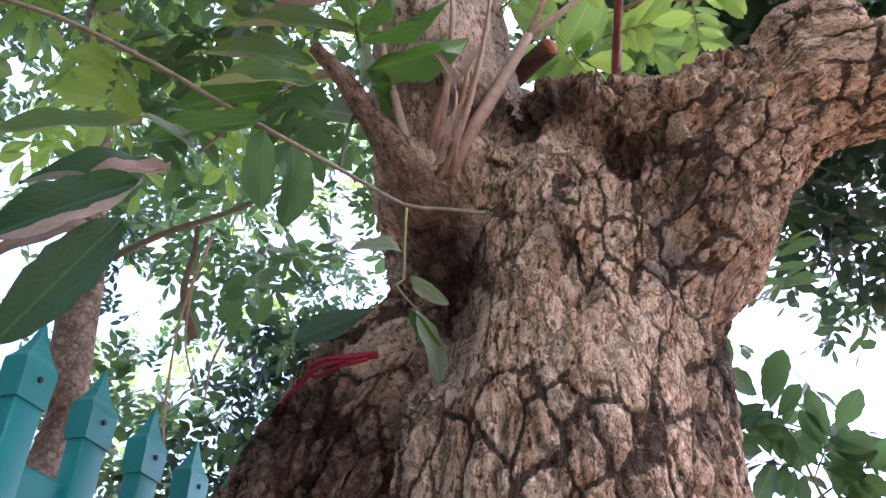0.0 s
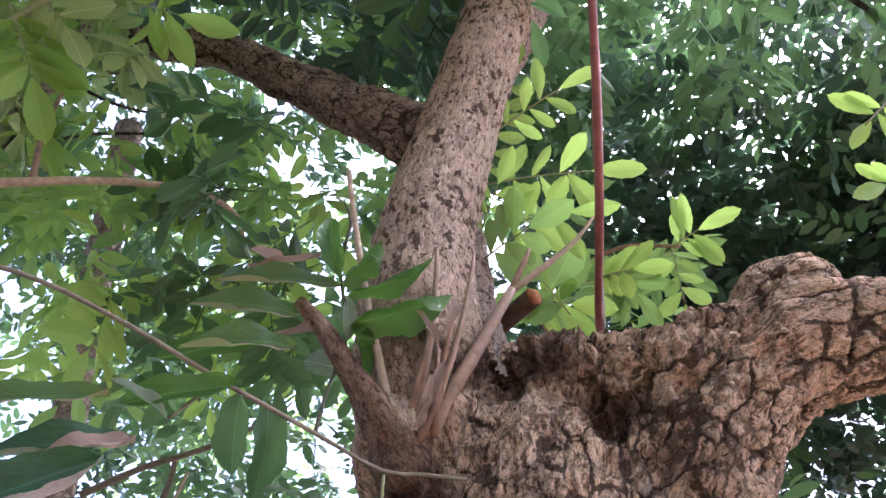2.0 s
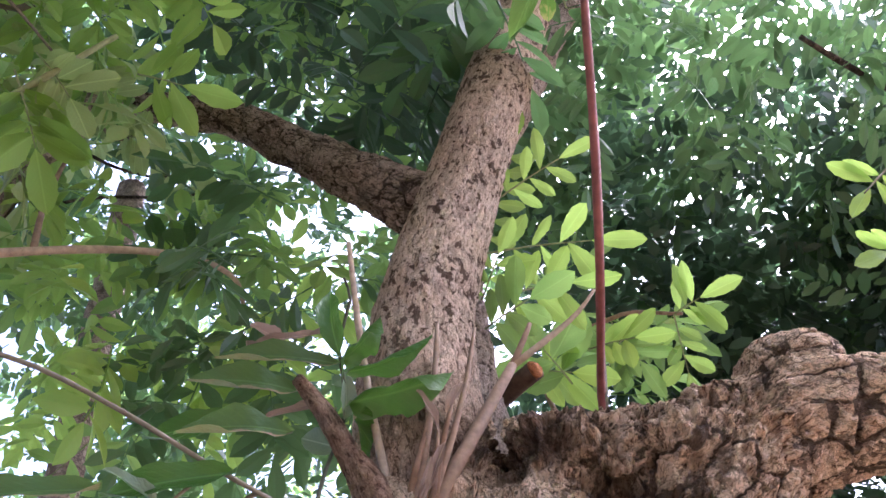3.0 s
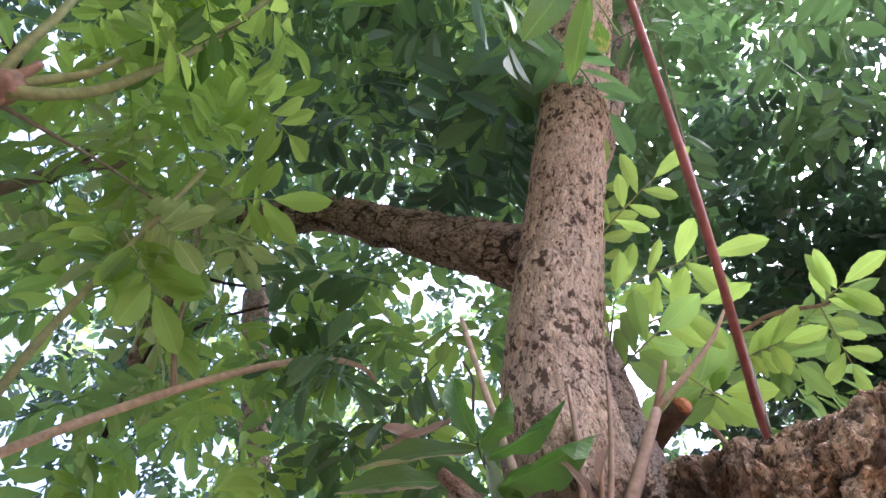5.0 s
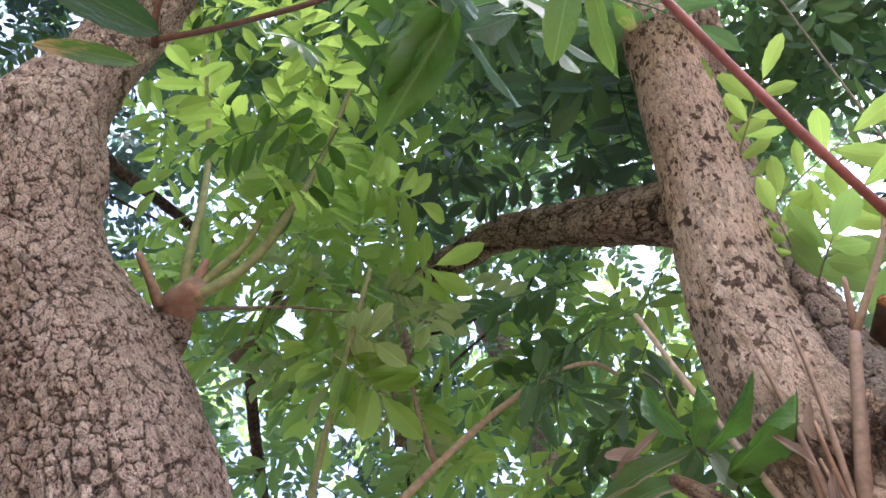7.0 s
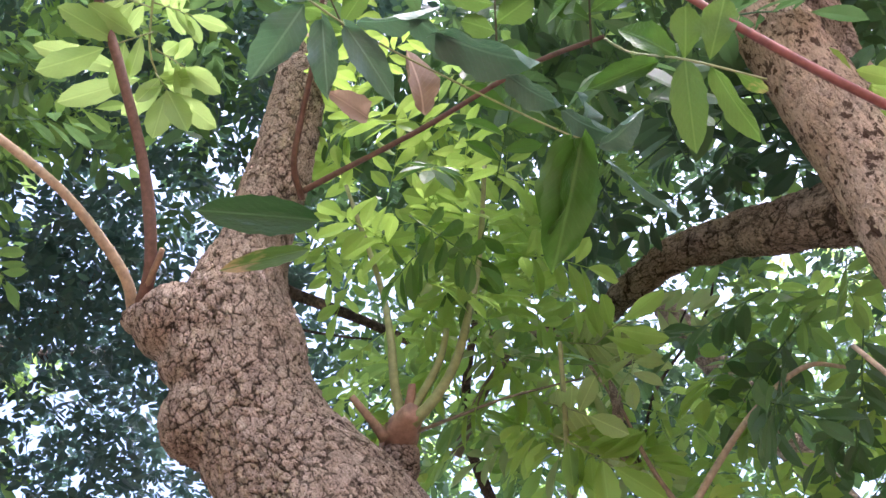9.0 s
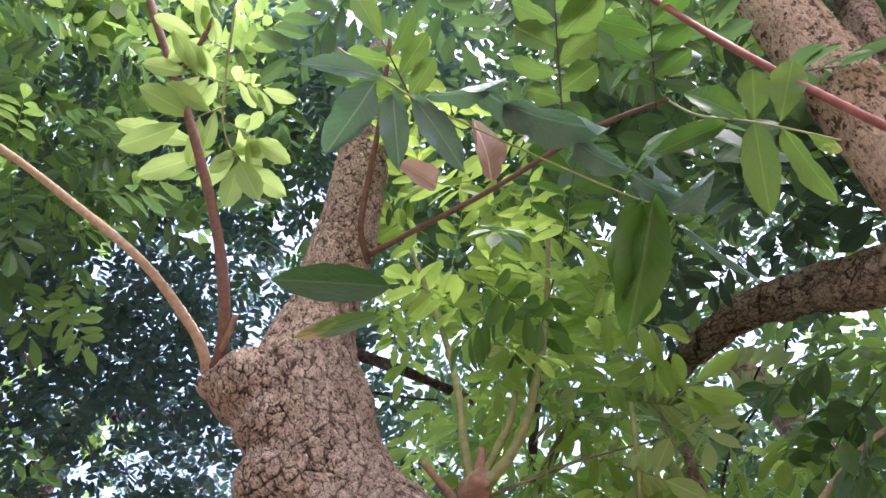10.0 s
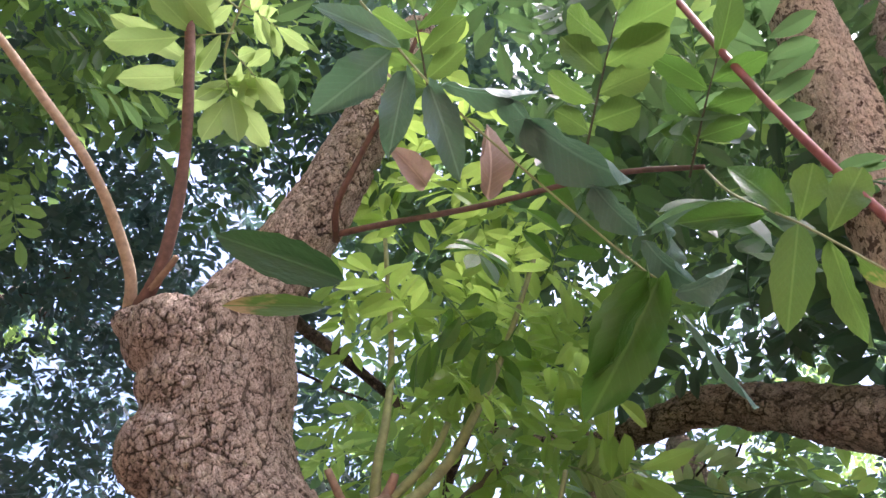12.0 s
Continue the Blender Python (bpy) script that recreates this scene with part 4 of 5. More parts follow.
stick("shoot", thick([(0.148, 0.938, 2.609), (0.173, 0.918, 2.663), (0.186, 0.909, 2.695)], 0.007, 0.004), SHOOT, tree)
stick("shoot", thick([(0.150, 0.936, 2.611), (0.225, 0.920, 2.674), (0.277, 0.905, 2.722), (0.312, 0.883, 2.764)], 0.0075, 0.003), TWIG_PALE, tree)
stick("shoot", thick([(-0.016, 0.918, 2.273), (0.001, 0.880, 2.378), (0.013, 0.862, 2.506), (0.016, 0.847, 2.618)], 0.008, 0.0035), SHOOT, tree)
stick("shoot", thick([(0.003, 0.917, 2.274), (0.042, 0.881, 2.402), (0.065, 0.868, 2.513), (0.081, 0.857, 2.622)], 0.006, 0.003), SHOOT, tree)
for pts in ([(-0.027, 0.918, 2.273), (-0.009, 0.878, 2.354), (0.008, 0.869, 2.437)], [(0.014, 0.917, 2.274), (0.021, 0.884, 2.349), (0.041, 0.854, 2.448)], [(-0.010, 0.907, 2.256), (0.013, 0.885, 2.298), (0.020, 0.859, 2.394)]):
    stick("shoot", thick(pts, 0.007, 0.003), BROWN_SHOOT, tree)
for b, t, lean in (((-0.010, 0.865, 2.263), (0.015, 0.828, 2.317), 0.2), ((-0.017, 0.867, 2.250), (0.013, 0.840, 2.282), 0.7), ((0.009, 0.863, 2.290), (0.028, 0.836, 2.361), -0.4), ((0.020, 0.829, 2.366), (-0.007, 0.806, 2.435), 0.5), ((0.032, 0.839, 2.409), (0.054, 0.812, 2.455), -0.5)):
    leaf(b, t, 0.016, LEAF_DRY, burl, 3, lean, "husk")
stick("shoot", thick([(-0.049, 0.909, 2.306), (-0.091, 0.900, 2.490), (-0.129, 0.875, 2.68), (-0.161, 0.855, 2.866)], 0.0075, 0.005), TWIG_PALE, tree)
stub = stick("stub", thick([(0.133, 1.158, 2.724), (0.165, 1.116, 2.728), (0.211, 1.053, 2.721)], 0.0225, 0.0205), BARK_SHOOT, tree, 14, label="sawn-off stub with a raw orange end")
bm = bmesh.new()
tube(bm, thick([(0.208, 1.055, 2.721), (0.215, 1.048, 2.721)], 0.02, 0.016), 14, 0.01)
for v in bm.verts:
    v.co += Vector((noise.noise(v.co * 300), noise.noise(v.co * 310 + Vector((5, 0, 0))), noise.noise(v.co * 290))) * 0.004
part("cut_end", bm, CUT_WOOD, stub, "raw orange sawn wood")
bm = bmesh.new()
tube(bm, [(0.332, 1.09, 2.5, 0.0088), (0.328, 1.045, 2.645, 0.0085), (0.297, 0.776, 2.687, 0.0081), (0.276, 0.546, 2.824, 0.0077), (0.265, 0.364, 3.041, 0.0074), (0.264, 0.217, 3.343, 0.0071), (0.272, 0.098, 3.758, 0.0067), (0.291, 0.017, 4.268, 0.0063), (0.31, -0.017, 4.686, 0.0060)], 10, 0.05, 0.25)
part("shoot", bm, RED_STALK, tree, "long slender reddish-brown shoot")
stick("twig", thick([(0.33, 1.03, 2.6), (0.374, 1.079, 2.916), (0.423, 1.067, 3.366), (0.489, 0.940, 3.968), (0.527, 0.805, 4.449)], 0.003, 0.003), TWIG, tree, 6)

# sprig on the cut shoot, close to the camera
sprig = stick("twig", thick([(-0.138, 0.807, 2.195), (-0.14, 0.87, 2.330), (-0.136, 0.935, 2.460), (-0.129, 0.883, 2.485), (-0.141, 0.816, 2.528), (-0.126, 0.773, 2.589), (-0.138, 0.747, 2.616)], 0.0035, 0.0024), TWIG_DARK, tree, 6, label="thin dark twig with curled green leaves")
for b, t, wd, mat, kind, lean in (
        ((-0.120, 0.876, 2.466), (0.023, 0.821, 2.434), 0.072, LEAF_CURL, 5, 0.5), ((-0.113, 0.900, 2.447), (-0.023, 0.958, 2.365), 0.052, LEAF_CURL, 5, -0.5),
        ((-0.126, 0.840, 2.494), (0.004, 0.806, 2.482), 0.049, LEAF_CURL, 6, 0.8), ((-0.136, 0.825, 2.505), (-0.067, 0.783, 2.520), 0.052, LEAF_CURL, 5, 0.6),
        ((-0.136, 0.822, 2.508), (-0.181, 0.755, 2.595), 0.043, LEAF_CURL, 6, -0.5), ((-0.138, 0.831, 2.501), (-0.312, 0.761, 2.484), 0.046, LEAF_TATTY, 6, 0.6),
        ((-0.133, 0.960, 2.439), (-0.206, 0.943, 2.453), 0.052, LEAF_BACK, 6, 0.0), ((-0.128, 0.900, 2.447), (-0.120, 0.845, 2.491), 0.032, LEAF_BACK, 3, 0.2),
        ((-0.222, 0.940, 2.546), (-0.365, 0.850, 2.526), 0.061, LEAF_TATTY, 6, 0.5), ((-0.270, 0.976, 2.520), (-0.458, 0.938, 2.457), 0.052, LEAF_NEAR, 1, 0.4),
        ((-0.144, 0.906, 2.479), (-0.257, 0.887, 2.459), 0.023, LEAF_DRY, 3, 0.9), ((-0.104, 0.976, 2.517), (0.013, 0.983, 2.511), 0.058, LEAF_DARK, 6, 0.5),
        ((-0.229, 0.828, 2.540), (-0.284, 0.795, 2.566), 0.026, LEAF_DRY, 3, 0.3), ((-0.174, 0.813, 2.552), (-0.287, 0.803, 2.524), 0.020, LEAF_DRY, 5, 0.6)):
    leaf(b, t, wd, mat, sprig, kind, lean)
# long thin twig reaching left from the trunk
reach = stick("twig", thick([(0.061, 0.897, 2.190), (-0.003, 0.885, 2.189), (-0.054, 0.866, 2.181), (-0.138, 0.807, 2.195), (-0.251, 0.723, 2.211), (-0.359, 0.663, 2.244), (-0.461, 0.619, 2.272), (-0.557, 0.587, 2.283)], 0.0028, 0.0032), TWIG, tree, 8, label="long thin grey-brown twig")
stick("side_twig", thick([(-0.251, 0.723, 2.211), (-0.280, 0.737, 2.190), (-0.302, 0.735, 2.158)], 0.003, 0.002), TWIG, reach, 6)
for b, t, wd, mat, kind, lean in (
        ((-0.317, 0.648, 2.038), (-0.447, 0.610, 1.954), 0.056, LEAF_SCORCH, 1, 0.3), ((-0.338, 0.669, 2.009), (-0.434, 0.675, 1.861), 0.06, LEAF_GLOSS, 0, 0.1),
        ((-0.301, 0.670, 2.077), (-0.420, 0.600, 2.037), 0.042, LEAF_SCORCH, 6, 0.5), ((-0.299, 0.663, 2.070), (-0.375, 0.621, 2.042), 0.03, LEAF_DRY, 1, 0.9),
        ((-0.326, 0.628, 2.103), (-0.468, 0.578, 2.069), 0.034, LEAF_TATTY, 1, 0.7), ((-0.375, 0.688, 2.016), (-0.457, 0.653, 1.962), 0.026, LEAF_DRY, 3, 0.4),
        ((-0.223, 0.727, 2.205), (-0.367, 0.695, 2.164), 0.042, LEAF_NEAR, 1, 0.5), ((-0.162, 0.715, 2.258), (-0.284, 0.658, 2.252), 0.05, LEAF_TATTY, 6, 0.6),
        ((-0.234, 0.770, 2.231), (-0.249, 0.832, 2.143), 0.05, LEAF_MID, 1, 0.4), ((-0.201, 0.774, 2.225), (-0.178, 0.838, 2.133), 0.052, LEAF_MID, 6, -0.4), ((-0.302, 0.735, 2.158), (-0.353, 0.681, 2.184), 0.02, LEAF_BACK, 3, 0.6)):
    leaf(b, t, wd, mat, reach, kind, lean)
# dry hanging sprig on the trunk's face
hang = stick("twig", thick([(-0.050, 0.860, 2.171), (-0.052, 0.880, 2.126), (-0.053, 0.900, 2.080), (-0.063, 0.896, 2.069), (-0.037, 0.913, 2.044)], 0.002, 0.0013), GREEN_TWIG, tree, 6)
for b, t, wd, mat, kind, lean in (
        ((-0.055, 0.878, 2.111), (-0.115, 0.853, 2.112), 0.026, LEAF_BACK, 3, 0.4), ((-0.044, 0.889, 2.079), (0.004, 0.902, 2.042), 0.024, LEAF_BACK, 3, 0.3),
        ((-0.037, 0.913, 2.044), (0.012, 0.948, 1.959), 0.03, LEAF_BACK, 6, -0.4), ((-0.044, 0.913, 2.044), (0.001, 0.947, 1.978), 0.024, LEAF_NEAR, 1, 0.5),
        ((0.012, 0.968, 1.966), (0.042, 0.965, 1.970), 0.02, LEAF_DRY, 2, 0.3), ((-0.097, 0.991, 2.090), (-0.206, 0.972, 2.029), 0.042, LEAF_DARK, 2, 0.4)):
    leaf(b, t, wd, mat, hang, kind, lean)

# young feathered leaves behind the saddle, their backlight put into the colour
back_shoot = stick("shoot", thick([(0.100, 1.250, 2.400), (0.108, 1.178, 2.853), (0.109, 1.095, 3.028), (0.145, 0.977, 3.284), (0.227, 0.880, 3.526)], 0.009, 0.004), GREEN_TWIG, tree)
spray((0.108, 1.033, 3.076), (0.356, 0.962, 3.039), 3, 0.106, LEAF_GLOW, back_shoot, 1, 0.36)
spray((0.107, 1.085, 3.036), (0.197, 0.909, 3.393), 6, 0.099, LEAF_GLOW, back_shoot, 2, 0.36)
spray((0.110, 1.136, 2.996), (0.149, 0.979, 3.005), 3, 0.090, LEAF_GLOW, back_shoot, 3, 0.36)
spray((0.108, 1.119, 2.899), (0.207, 1.001, 2.878), 3, 0.108, LEAF, back_shoot, 4, 0.45)
side = stick("shoot", thick([(0.62, 1.6, 2.4), (0.323, 1.589, 3.218), (0.494, 1.375, 3.255), (0.659, 1.297, 3.188)], 0.009, 0.005), SHOOT, tree)
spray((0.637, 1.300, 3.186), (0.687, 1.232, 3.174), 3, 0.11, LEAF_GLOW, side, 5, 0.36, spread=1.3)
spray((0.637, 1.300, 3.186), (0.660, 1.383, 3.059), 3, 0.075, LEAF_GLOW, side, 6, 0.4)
spray((0.495, 1.385, 3.247), (0.549, 1.396, 3.113), 4, 0.11, LEAF, side, 7, 0.34)
spray((0.557, 1.371, 3.257), (0.467, 1.409, 3.103), 4, 0.1, LEAF, side, 8, 0.34)
spray((0.354, 1.375, 3.004), (0.269, 1.241, 2.981), 2, 0.15, LEAF, side, 9, 0.5)
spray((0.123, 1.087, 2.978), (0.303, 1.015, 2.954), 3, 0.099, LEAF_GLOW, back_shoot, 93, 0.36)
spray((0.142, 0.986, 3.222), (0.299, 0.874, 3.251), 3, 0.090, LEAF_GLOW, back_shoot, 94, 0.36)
spray((0.414, 1.374, 3.130), (0.509, 1.282, 3.074), 3, 0.1, LEAF_YOUNG, side, 95, 0.36)
spray((0.251, 1.424, 3.093), (0.354, 1.352, 3.021), 3, 0.12, LEAF_YOUNG, side, 96, 0.42)
right_twig = stick("twig", thick([(1.361, 0.956, 3.570), (1.194, 0.989, 3.420), (1.085, 0.986, 3.297)], 0.004, 0.002), TWIG, far_a)
spray((1.194, 0.989, 3.420), (1.126, 1.000, 3.349), 2, 0.12, LEAF_YOUNG, right_twig, 10, 0.3, spread=1.2)
spray((1.275, 1.148, 3.297), (1.172, 1.132, 3.247), 2, 0.12, LEAF_YOUNG, right_twig, 11, 0.34, spread=1.2)
low = stick("twig", thick([(1.118, 2.267, 2.098), (1.025, 2.169, 2.239), (0.962, 2.088, 2.354)], 0.006, 0.003), GREEN_TWIG, far_a)
for i, (b, t) in enumerate((((1.040, 2.177, 2.226), (0.844, 2.027, 2.266)), ((1.025, 2.169, 2.239), (1.038, 1.993, 2.315)), ((0.978, 2.106, 2.328), (0.829, 1.942, 2.388)), ((1.071, 2.213, 2.175), (1.112, 2.053, 2.229)))):
    spray(b, t, 4, 0.13, LEAF_MID, low, 20 + i, 0.42)

# pale sprig below the side branch
pale = stick("twig", thick([(-1.057, 1.006, 3.803), (-0.970, 1.099, 3.731), (-0.868, 1.070, 3.752)], 0.006, 0.003), TWIG, tree)
spray((-0.961, 1.085, 3.741), (-0.866, 1.074, 3.686), 4, 0.11, LEAF_PALE, pale, 30, 0.36, spread=1.2)
spray((-1.058, 0.925, 3.865), (-0.951, 0.983, 3.757), 4, 0.11, LEAF_PALE, pale, 31, 0.36)
spray((-0.956, 0.694, 3.411), (-0.827, 0.735, 3.253), 4, 0.13, LEAF_PALE, pale, 32, 0.4)
spray((-0.955, 0.686, 3.291), (-0.876, 0.803, 3.137), 4, 0.14, LEAF_YOUNG, pale, 34, 0.4)
spray((-0.751, 0.773, 3.475), (-0.637, 0.794, 3.458), 2, 0.14, LEAF_YOUNG, pale, 33, 0.38)

# ---- shoots on the bent tree ----
knob = stick("shoot", [(*(-1.219, 0.322, 3.359), 0.05), (*(-1.133, 0.307, 3.337), 0.052), (*(-1.066, 0.302, 3.328), 0.044), (*(-1.016, 0.298, 3.323), 0.028)], KNOB, bent, 14, 0.015, label="smooth brown knob with green shoots", wobble=0.3)
for pts, r0, r1, mat in (
        ([(-1.081, 0.297, 3.325), (-1.026, 0.254, 3.429), (-0.980, 0.229, 3.580), (-0.952, 0.186, 3.796), (-0.862, 0.044, 4.150)], 0.017, 0.007, GREEN_TWIG),
        ([(-1.046, 0.308, 3.307), (-0.976, 0.354, 3.353), (-0.919, 0.398, 3.444), (-0.839, 0.422, 3.579), (-0.742, 0.442, 3.781), (-0.576, 0.420, 4.032)], 0.019, 0.007, GREEN_TWIG),
        ([(-1.047, 0.302, 3.334), (-0.977, 0.335, 3.400), (-0.923, 0.359, 3.465), (-0.879, 0.364, 3.538)], 0.014, 0.009, GREEN_TWIG),
        ([(-1.062, 0.297, 3.331), (-1.008, 0.295, 3.376), (-0.988, 0.291, 3.397)], 0.016, 0.011, KNOB),
        ([(-1.076, 0.332, 3.307), (-1.026, 0.464, 3.368), (-0.983, 0.593, 3.430), (-0.929, 0.852, 3.540)], 0.006, 0.003, TWIG),
        ([(-1.201, 0.827, 2.857), (-1.101, 0.771, 2.985), (-0.997, 0.739, 3.160), (-0.885, 0.708, 3.337), (-0.794, 0.685, 3.503)], 0.012, 0.007, GREEN_TWIG)):
    stick("shoot", thick(pts, r0, r1), mat, bent)
stick("branch", thick([(-1.913, -0.050, 4.923), (-1.886, 0.143, 4.821), (-1.824, 0.420, 4.684), (-1.788, 0.648, 4.565)], 0.035, 0.02), BARK_FAR, bent)
stick("branch", thick([(-1.611, 0.941, 4.698), (-1.861, 0.981, 4.588), (-2.122, 1.068, 4.448), (-2.320, 1.236, 4.282), (-2.861, 1.867, 3.730)], 0.02, 0.03), BARK_FAR, bent)
low_shoot = stick("shoot", thick([(-1.25, 0.6, 2.1), (-1.659, 0.75, 2.397), (-1.225, 0.87, 2.753), (-0.899, 1.01, 3.036), (-0.683, 1.169, 3.248), (-0.575, 1.348, 3.387), (-0.576, 1.547, 3.455)], 0.015, 0.006), TWIG_PALE, bent, 10, label="long greyish-brown side shoot")
stick("side_twig", thick([(-0.899, 1.01, 3.036), (-0.95, 1.0, 3.25), (-0.98, 1.0, 3.5)], 0.009, 0.005), SHOOT, low_shoot)
stick("stub", thick([(-1.119, 0.258, 3.298), (-1.099, 0.214, 3.331), (-1.071, 0.141, 3.382)], 0.016, 0.01), SHOOT, bent)
stick("shoot", thick([(-1.207, -0.491, 3.674), (-1.131, -0.528, 3.706), (-1.058, -0.608, 3.747), (-0.936, -0.757, 3.787), (-0.847, -0.960, 3.835), (-0.769, -1.143, 3.870), (-0.695, -1.397, 3.922)], 0.018, 0.010), TWIG_PALE, bent, 10)
shoot_b = stick("shoot", thick([(-1.201, -0.475, 3.673), (-1.097, -0.473, 3.712), (-0.986, -0.511, 3.811), (-0.847, -0.602, 3.979), (-0.660, -0.759, 4.191), (-0.571, -0.860, 4.331), (-0.466, -0.978, 4.486), (-0.300, -1.176, 4.816)], 0.02, 0.012), RED_SHOOT, bent, 10, label="reddish-brown upright shoot")
stick("twig", thick([(-0.574, -0.845, 4.326), (-0.489, -0.811, 4.367), (-0.384, -0.788, 4.424)], 0.009, 0.007), RED_SHOOT, shoot_b)
stick("stub", thick([(-1.143, -0.476, 3.685), (-1.049, -0.461, 3.713), (-1.001, -0.457, 3.729)], 0.011, 0.008), SHOOT, bent)
stick("twig", thick([(-0.885, -0.096, 4.025), (-0.771, -0.156, 4.025), (-0.631, -0.173, 4.113), (-0.476, -0.188, 4.210), (-0.261, -0.222, 4.407)], 0.012, 0.007), RED_SHOOT, bent)
arm = stick("twig", thick([(-0.872, -0.107, 4.036), (-0.698, -0.003, 3.968), (-0.403, 0.115, 3.755), (-0.084, 0.239, 3.554), (0.086, 0.315, 3.397)], 0.011, 0.005), RED_SHOOT, bent, label="slanting reddish twig with large leaves")
arm2 = stick("twig", thick([(0.069, 0.343, 3.460), (0.112, 0.318, 3.244), (0.183, 0.319, 3.038), (0.227, 0.398, 2.919)], 0.003, 0.0018), GREEN_TWIG, bent, 6)
for b, t, wd, mat, kind, lean in (
        ((-0.487, -0.126, 3.291), (-0.505, -0.383, 3.229), 0.086, LEAF_GLOSS, 0, 0.3), ((-0.574, -0.125, 3.299), (-0.618, -0.304, 3.201), 0.046, LEAF_WORN, 0, 0.5),
        ((-0.029, -0.300, 3.253), (-0.110, -0.333, 3.153), 0.085, LEAF_BLUE, 6, 0.2), ((-0.034, -0.260, 3.238), (-0.107, -0.227, 3.126), 0.06, LEAF_BLUE, 1, 0.2),
        ((-0.028, -0.218, 3.231), (-0.071, -0.115, 3.118), 0.062, LEAF_BLUE, 1, -0.3), ((-0.013, -0.289, 3.259), (-0.013, -0.438, 3.238), 0.05, LEAF_BLUE, 6, 0.5),
        ((-0.012, -0.200, 3.236), (0.032, -0.085, 3.173), 0.055, LEAF_BLUE, 6, 0.5), ((0.025, -0.056, 3.220), (0.035, 0.079, 3.094), 0.095, LEAF_BLUE, 1, 0.4),
        ((0.025, 0.074, 3.126), (0.010, 0.151, 3.060), 0.06, LEAF_BLUE, 1, 0.3), ((0.034, -0.109, 3.240), (-0.008, 0.011, 3.183), 0.07, LEAF_BLUE, 1, 0.6),
        ((-0.181, 0.003, 3.320), (-0.070, -0.040, 3.349), 0.08, LEAF_DRY, 6, 0.3), ((-0.249, -0.094, 3.364), (-0.212, -0.176, 3.349), 0.06, LEAF_DRY, 3, 0.3),
        ((-0.003, 0.210, 3.014), (-0.143, 0.198, 2.837), 0.1, LEAF_NEAR, 1, 0.1), ((-0.004, 0.193, 3.017), (-0.118, 0.161, 2.886), 0.07, LEAF_NEAR, 1, 0.7),
        ((0.021, 0.220, 2.905), (0.010, 0.308, 2.780), 0.02, LEAF_BLUE, 1, 0.7), ((0.000, 0.243, 3.007), (0.061, 0.289, 2.983), 0.06, LEAF_BLUE, 6, 0.2),
        ((-0.002, 0.228, 3.068), (0.058, 0.241, 3.101), 0.06, LEAF_BLUE, 6, 0.4), ((0.011, 0.186, 3.088), (0.000, 0.243, 3.007), 0.06, LEAF_BLUE, 6, 0.4)):
    leaf(b, t, wd, mat, arm, kind, lean)
stick("leaf_stalk", thick([(-0.003, -0.383, 3.314), (-0.026, -0.217, 3.232), (-0.026, -0.021, 3.145), (-0.012, 0.159, 3.045), (-0.002, 0.212, 3.013)], 0.0025, 0.0018), GREEN_TWIG, arm, 5)
for b, t, wd, mat, kind, lean in (
        ((0.177, 0.332, 3.062), (0.081, 0.355, 2.922), 0.062, LEAF_FRESH, 0, 0.2), ((0.198, 0.351, 3.006), (0.132, 0.425, 2.884), 0.045, LEAF_FRESH, 1, 0.4),
        ((0.179, 0.331, 3.063), (0.254, 0.309, 3.115), 0.058, LEAF_FRESH, 2, 0.2), ((0.203, 0.345, 3.011), (0.296, 0.338, 3.068), 0.06, LEAF_FRESH, 2, -0.2),
        ((0.172, 0.328, 3.084), (0.179, 0.222, 3.156), 0.06, LEAF_NEAR, 6, 0.4), ((0.135, 0.339, 3.161), (0.054, 0.231, 3.142), 0.05, LEAF_NEAR, 1, 0.5),
        ((0.203, 0.389, 2.999), (0.202, 0.431, 2.949), 0.03, LEAF_WORN, 2, 0.4),
        ((0.161, 0.278, 3.320), (0.245, 0.287, 3.367), 0.07, LEAF_BLUE, 6, 0.3)):
    leaf(b, t, wd, mat, arm2, kind, lean)
spray((-0.029, 0.104, 3.296), (0.209, 0.005, 3.446), 4, 0.115, LEAF_FRESH, arm, 90, 0.6, TWIG_DARK, 1.1)
spray((0.079, 0.262, 3.296), (0.252, 0.191, 3.405), 3, 0.11, LEAF_NEAR, arm, 91, 0.45, TWIG_DARK, 1.0)
spray((-0.148, -0.159, 3.441), (-0.026, -0.295, 3.537), 3, 0.11, LEAF_FRESH, arm, 92, 0.48, TWIG_DARK, 1.0)
# yellow-green leaves beside the upright shoot, sunlight put into their colour
sun_twig = stick("twig", thick([(-0.347, -0.736, 4.492), (-0.533, -0.705, 4.373), (-0.668, -0.672, 4.283), (-0.733, -0.621, 4.232)], 0.005, 0.003), GREEN_TWIG, bent, 6)
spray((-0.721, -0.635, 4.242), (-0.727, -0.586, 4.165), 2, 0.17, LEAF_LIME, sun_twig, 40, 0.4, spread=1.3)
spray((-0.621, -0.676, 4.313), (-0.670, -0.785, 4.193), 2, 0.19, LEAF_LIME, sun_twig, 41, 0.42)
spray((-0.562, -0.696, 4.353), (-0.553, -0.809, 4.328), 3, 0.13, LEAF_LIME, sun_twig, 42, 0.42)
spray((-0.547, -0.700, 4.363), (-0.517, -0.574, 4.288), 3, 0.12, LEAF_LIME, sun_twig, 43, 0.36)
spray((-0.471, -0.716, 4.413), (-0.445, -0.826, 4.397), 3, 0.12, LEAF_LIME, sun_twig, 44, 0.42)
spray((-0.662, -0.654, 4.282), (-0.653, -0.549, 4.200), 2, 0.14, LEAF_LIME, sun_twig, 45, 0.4)
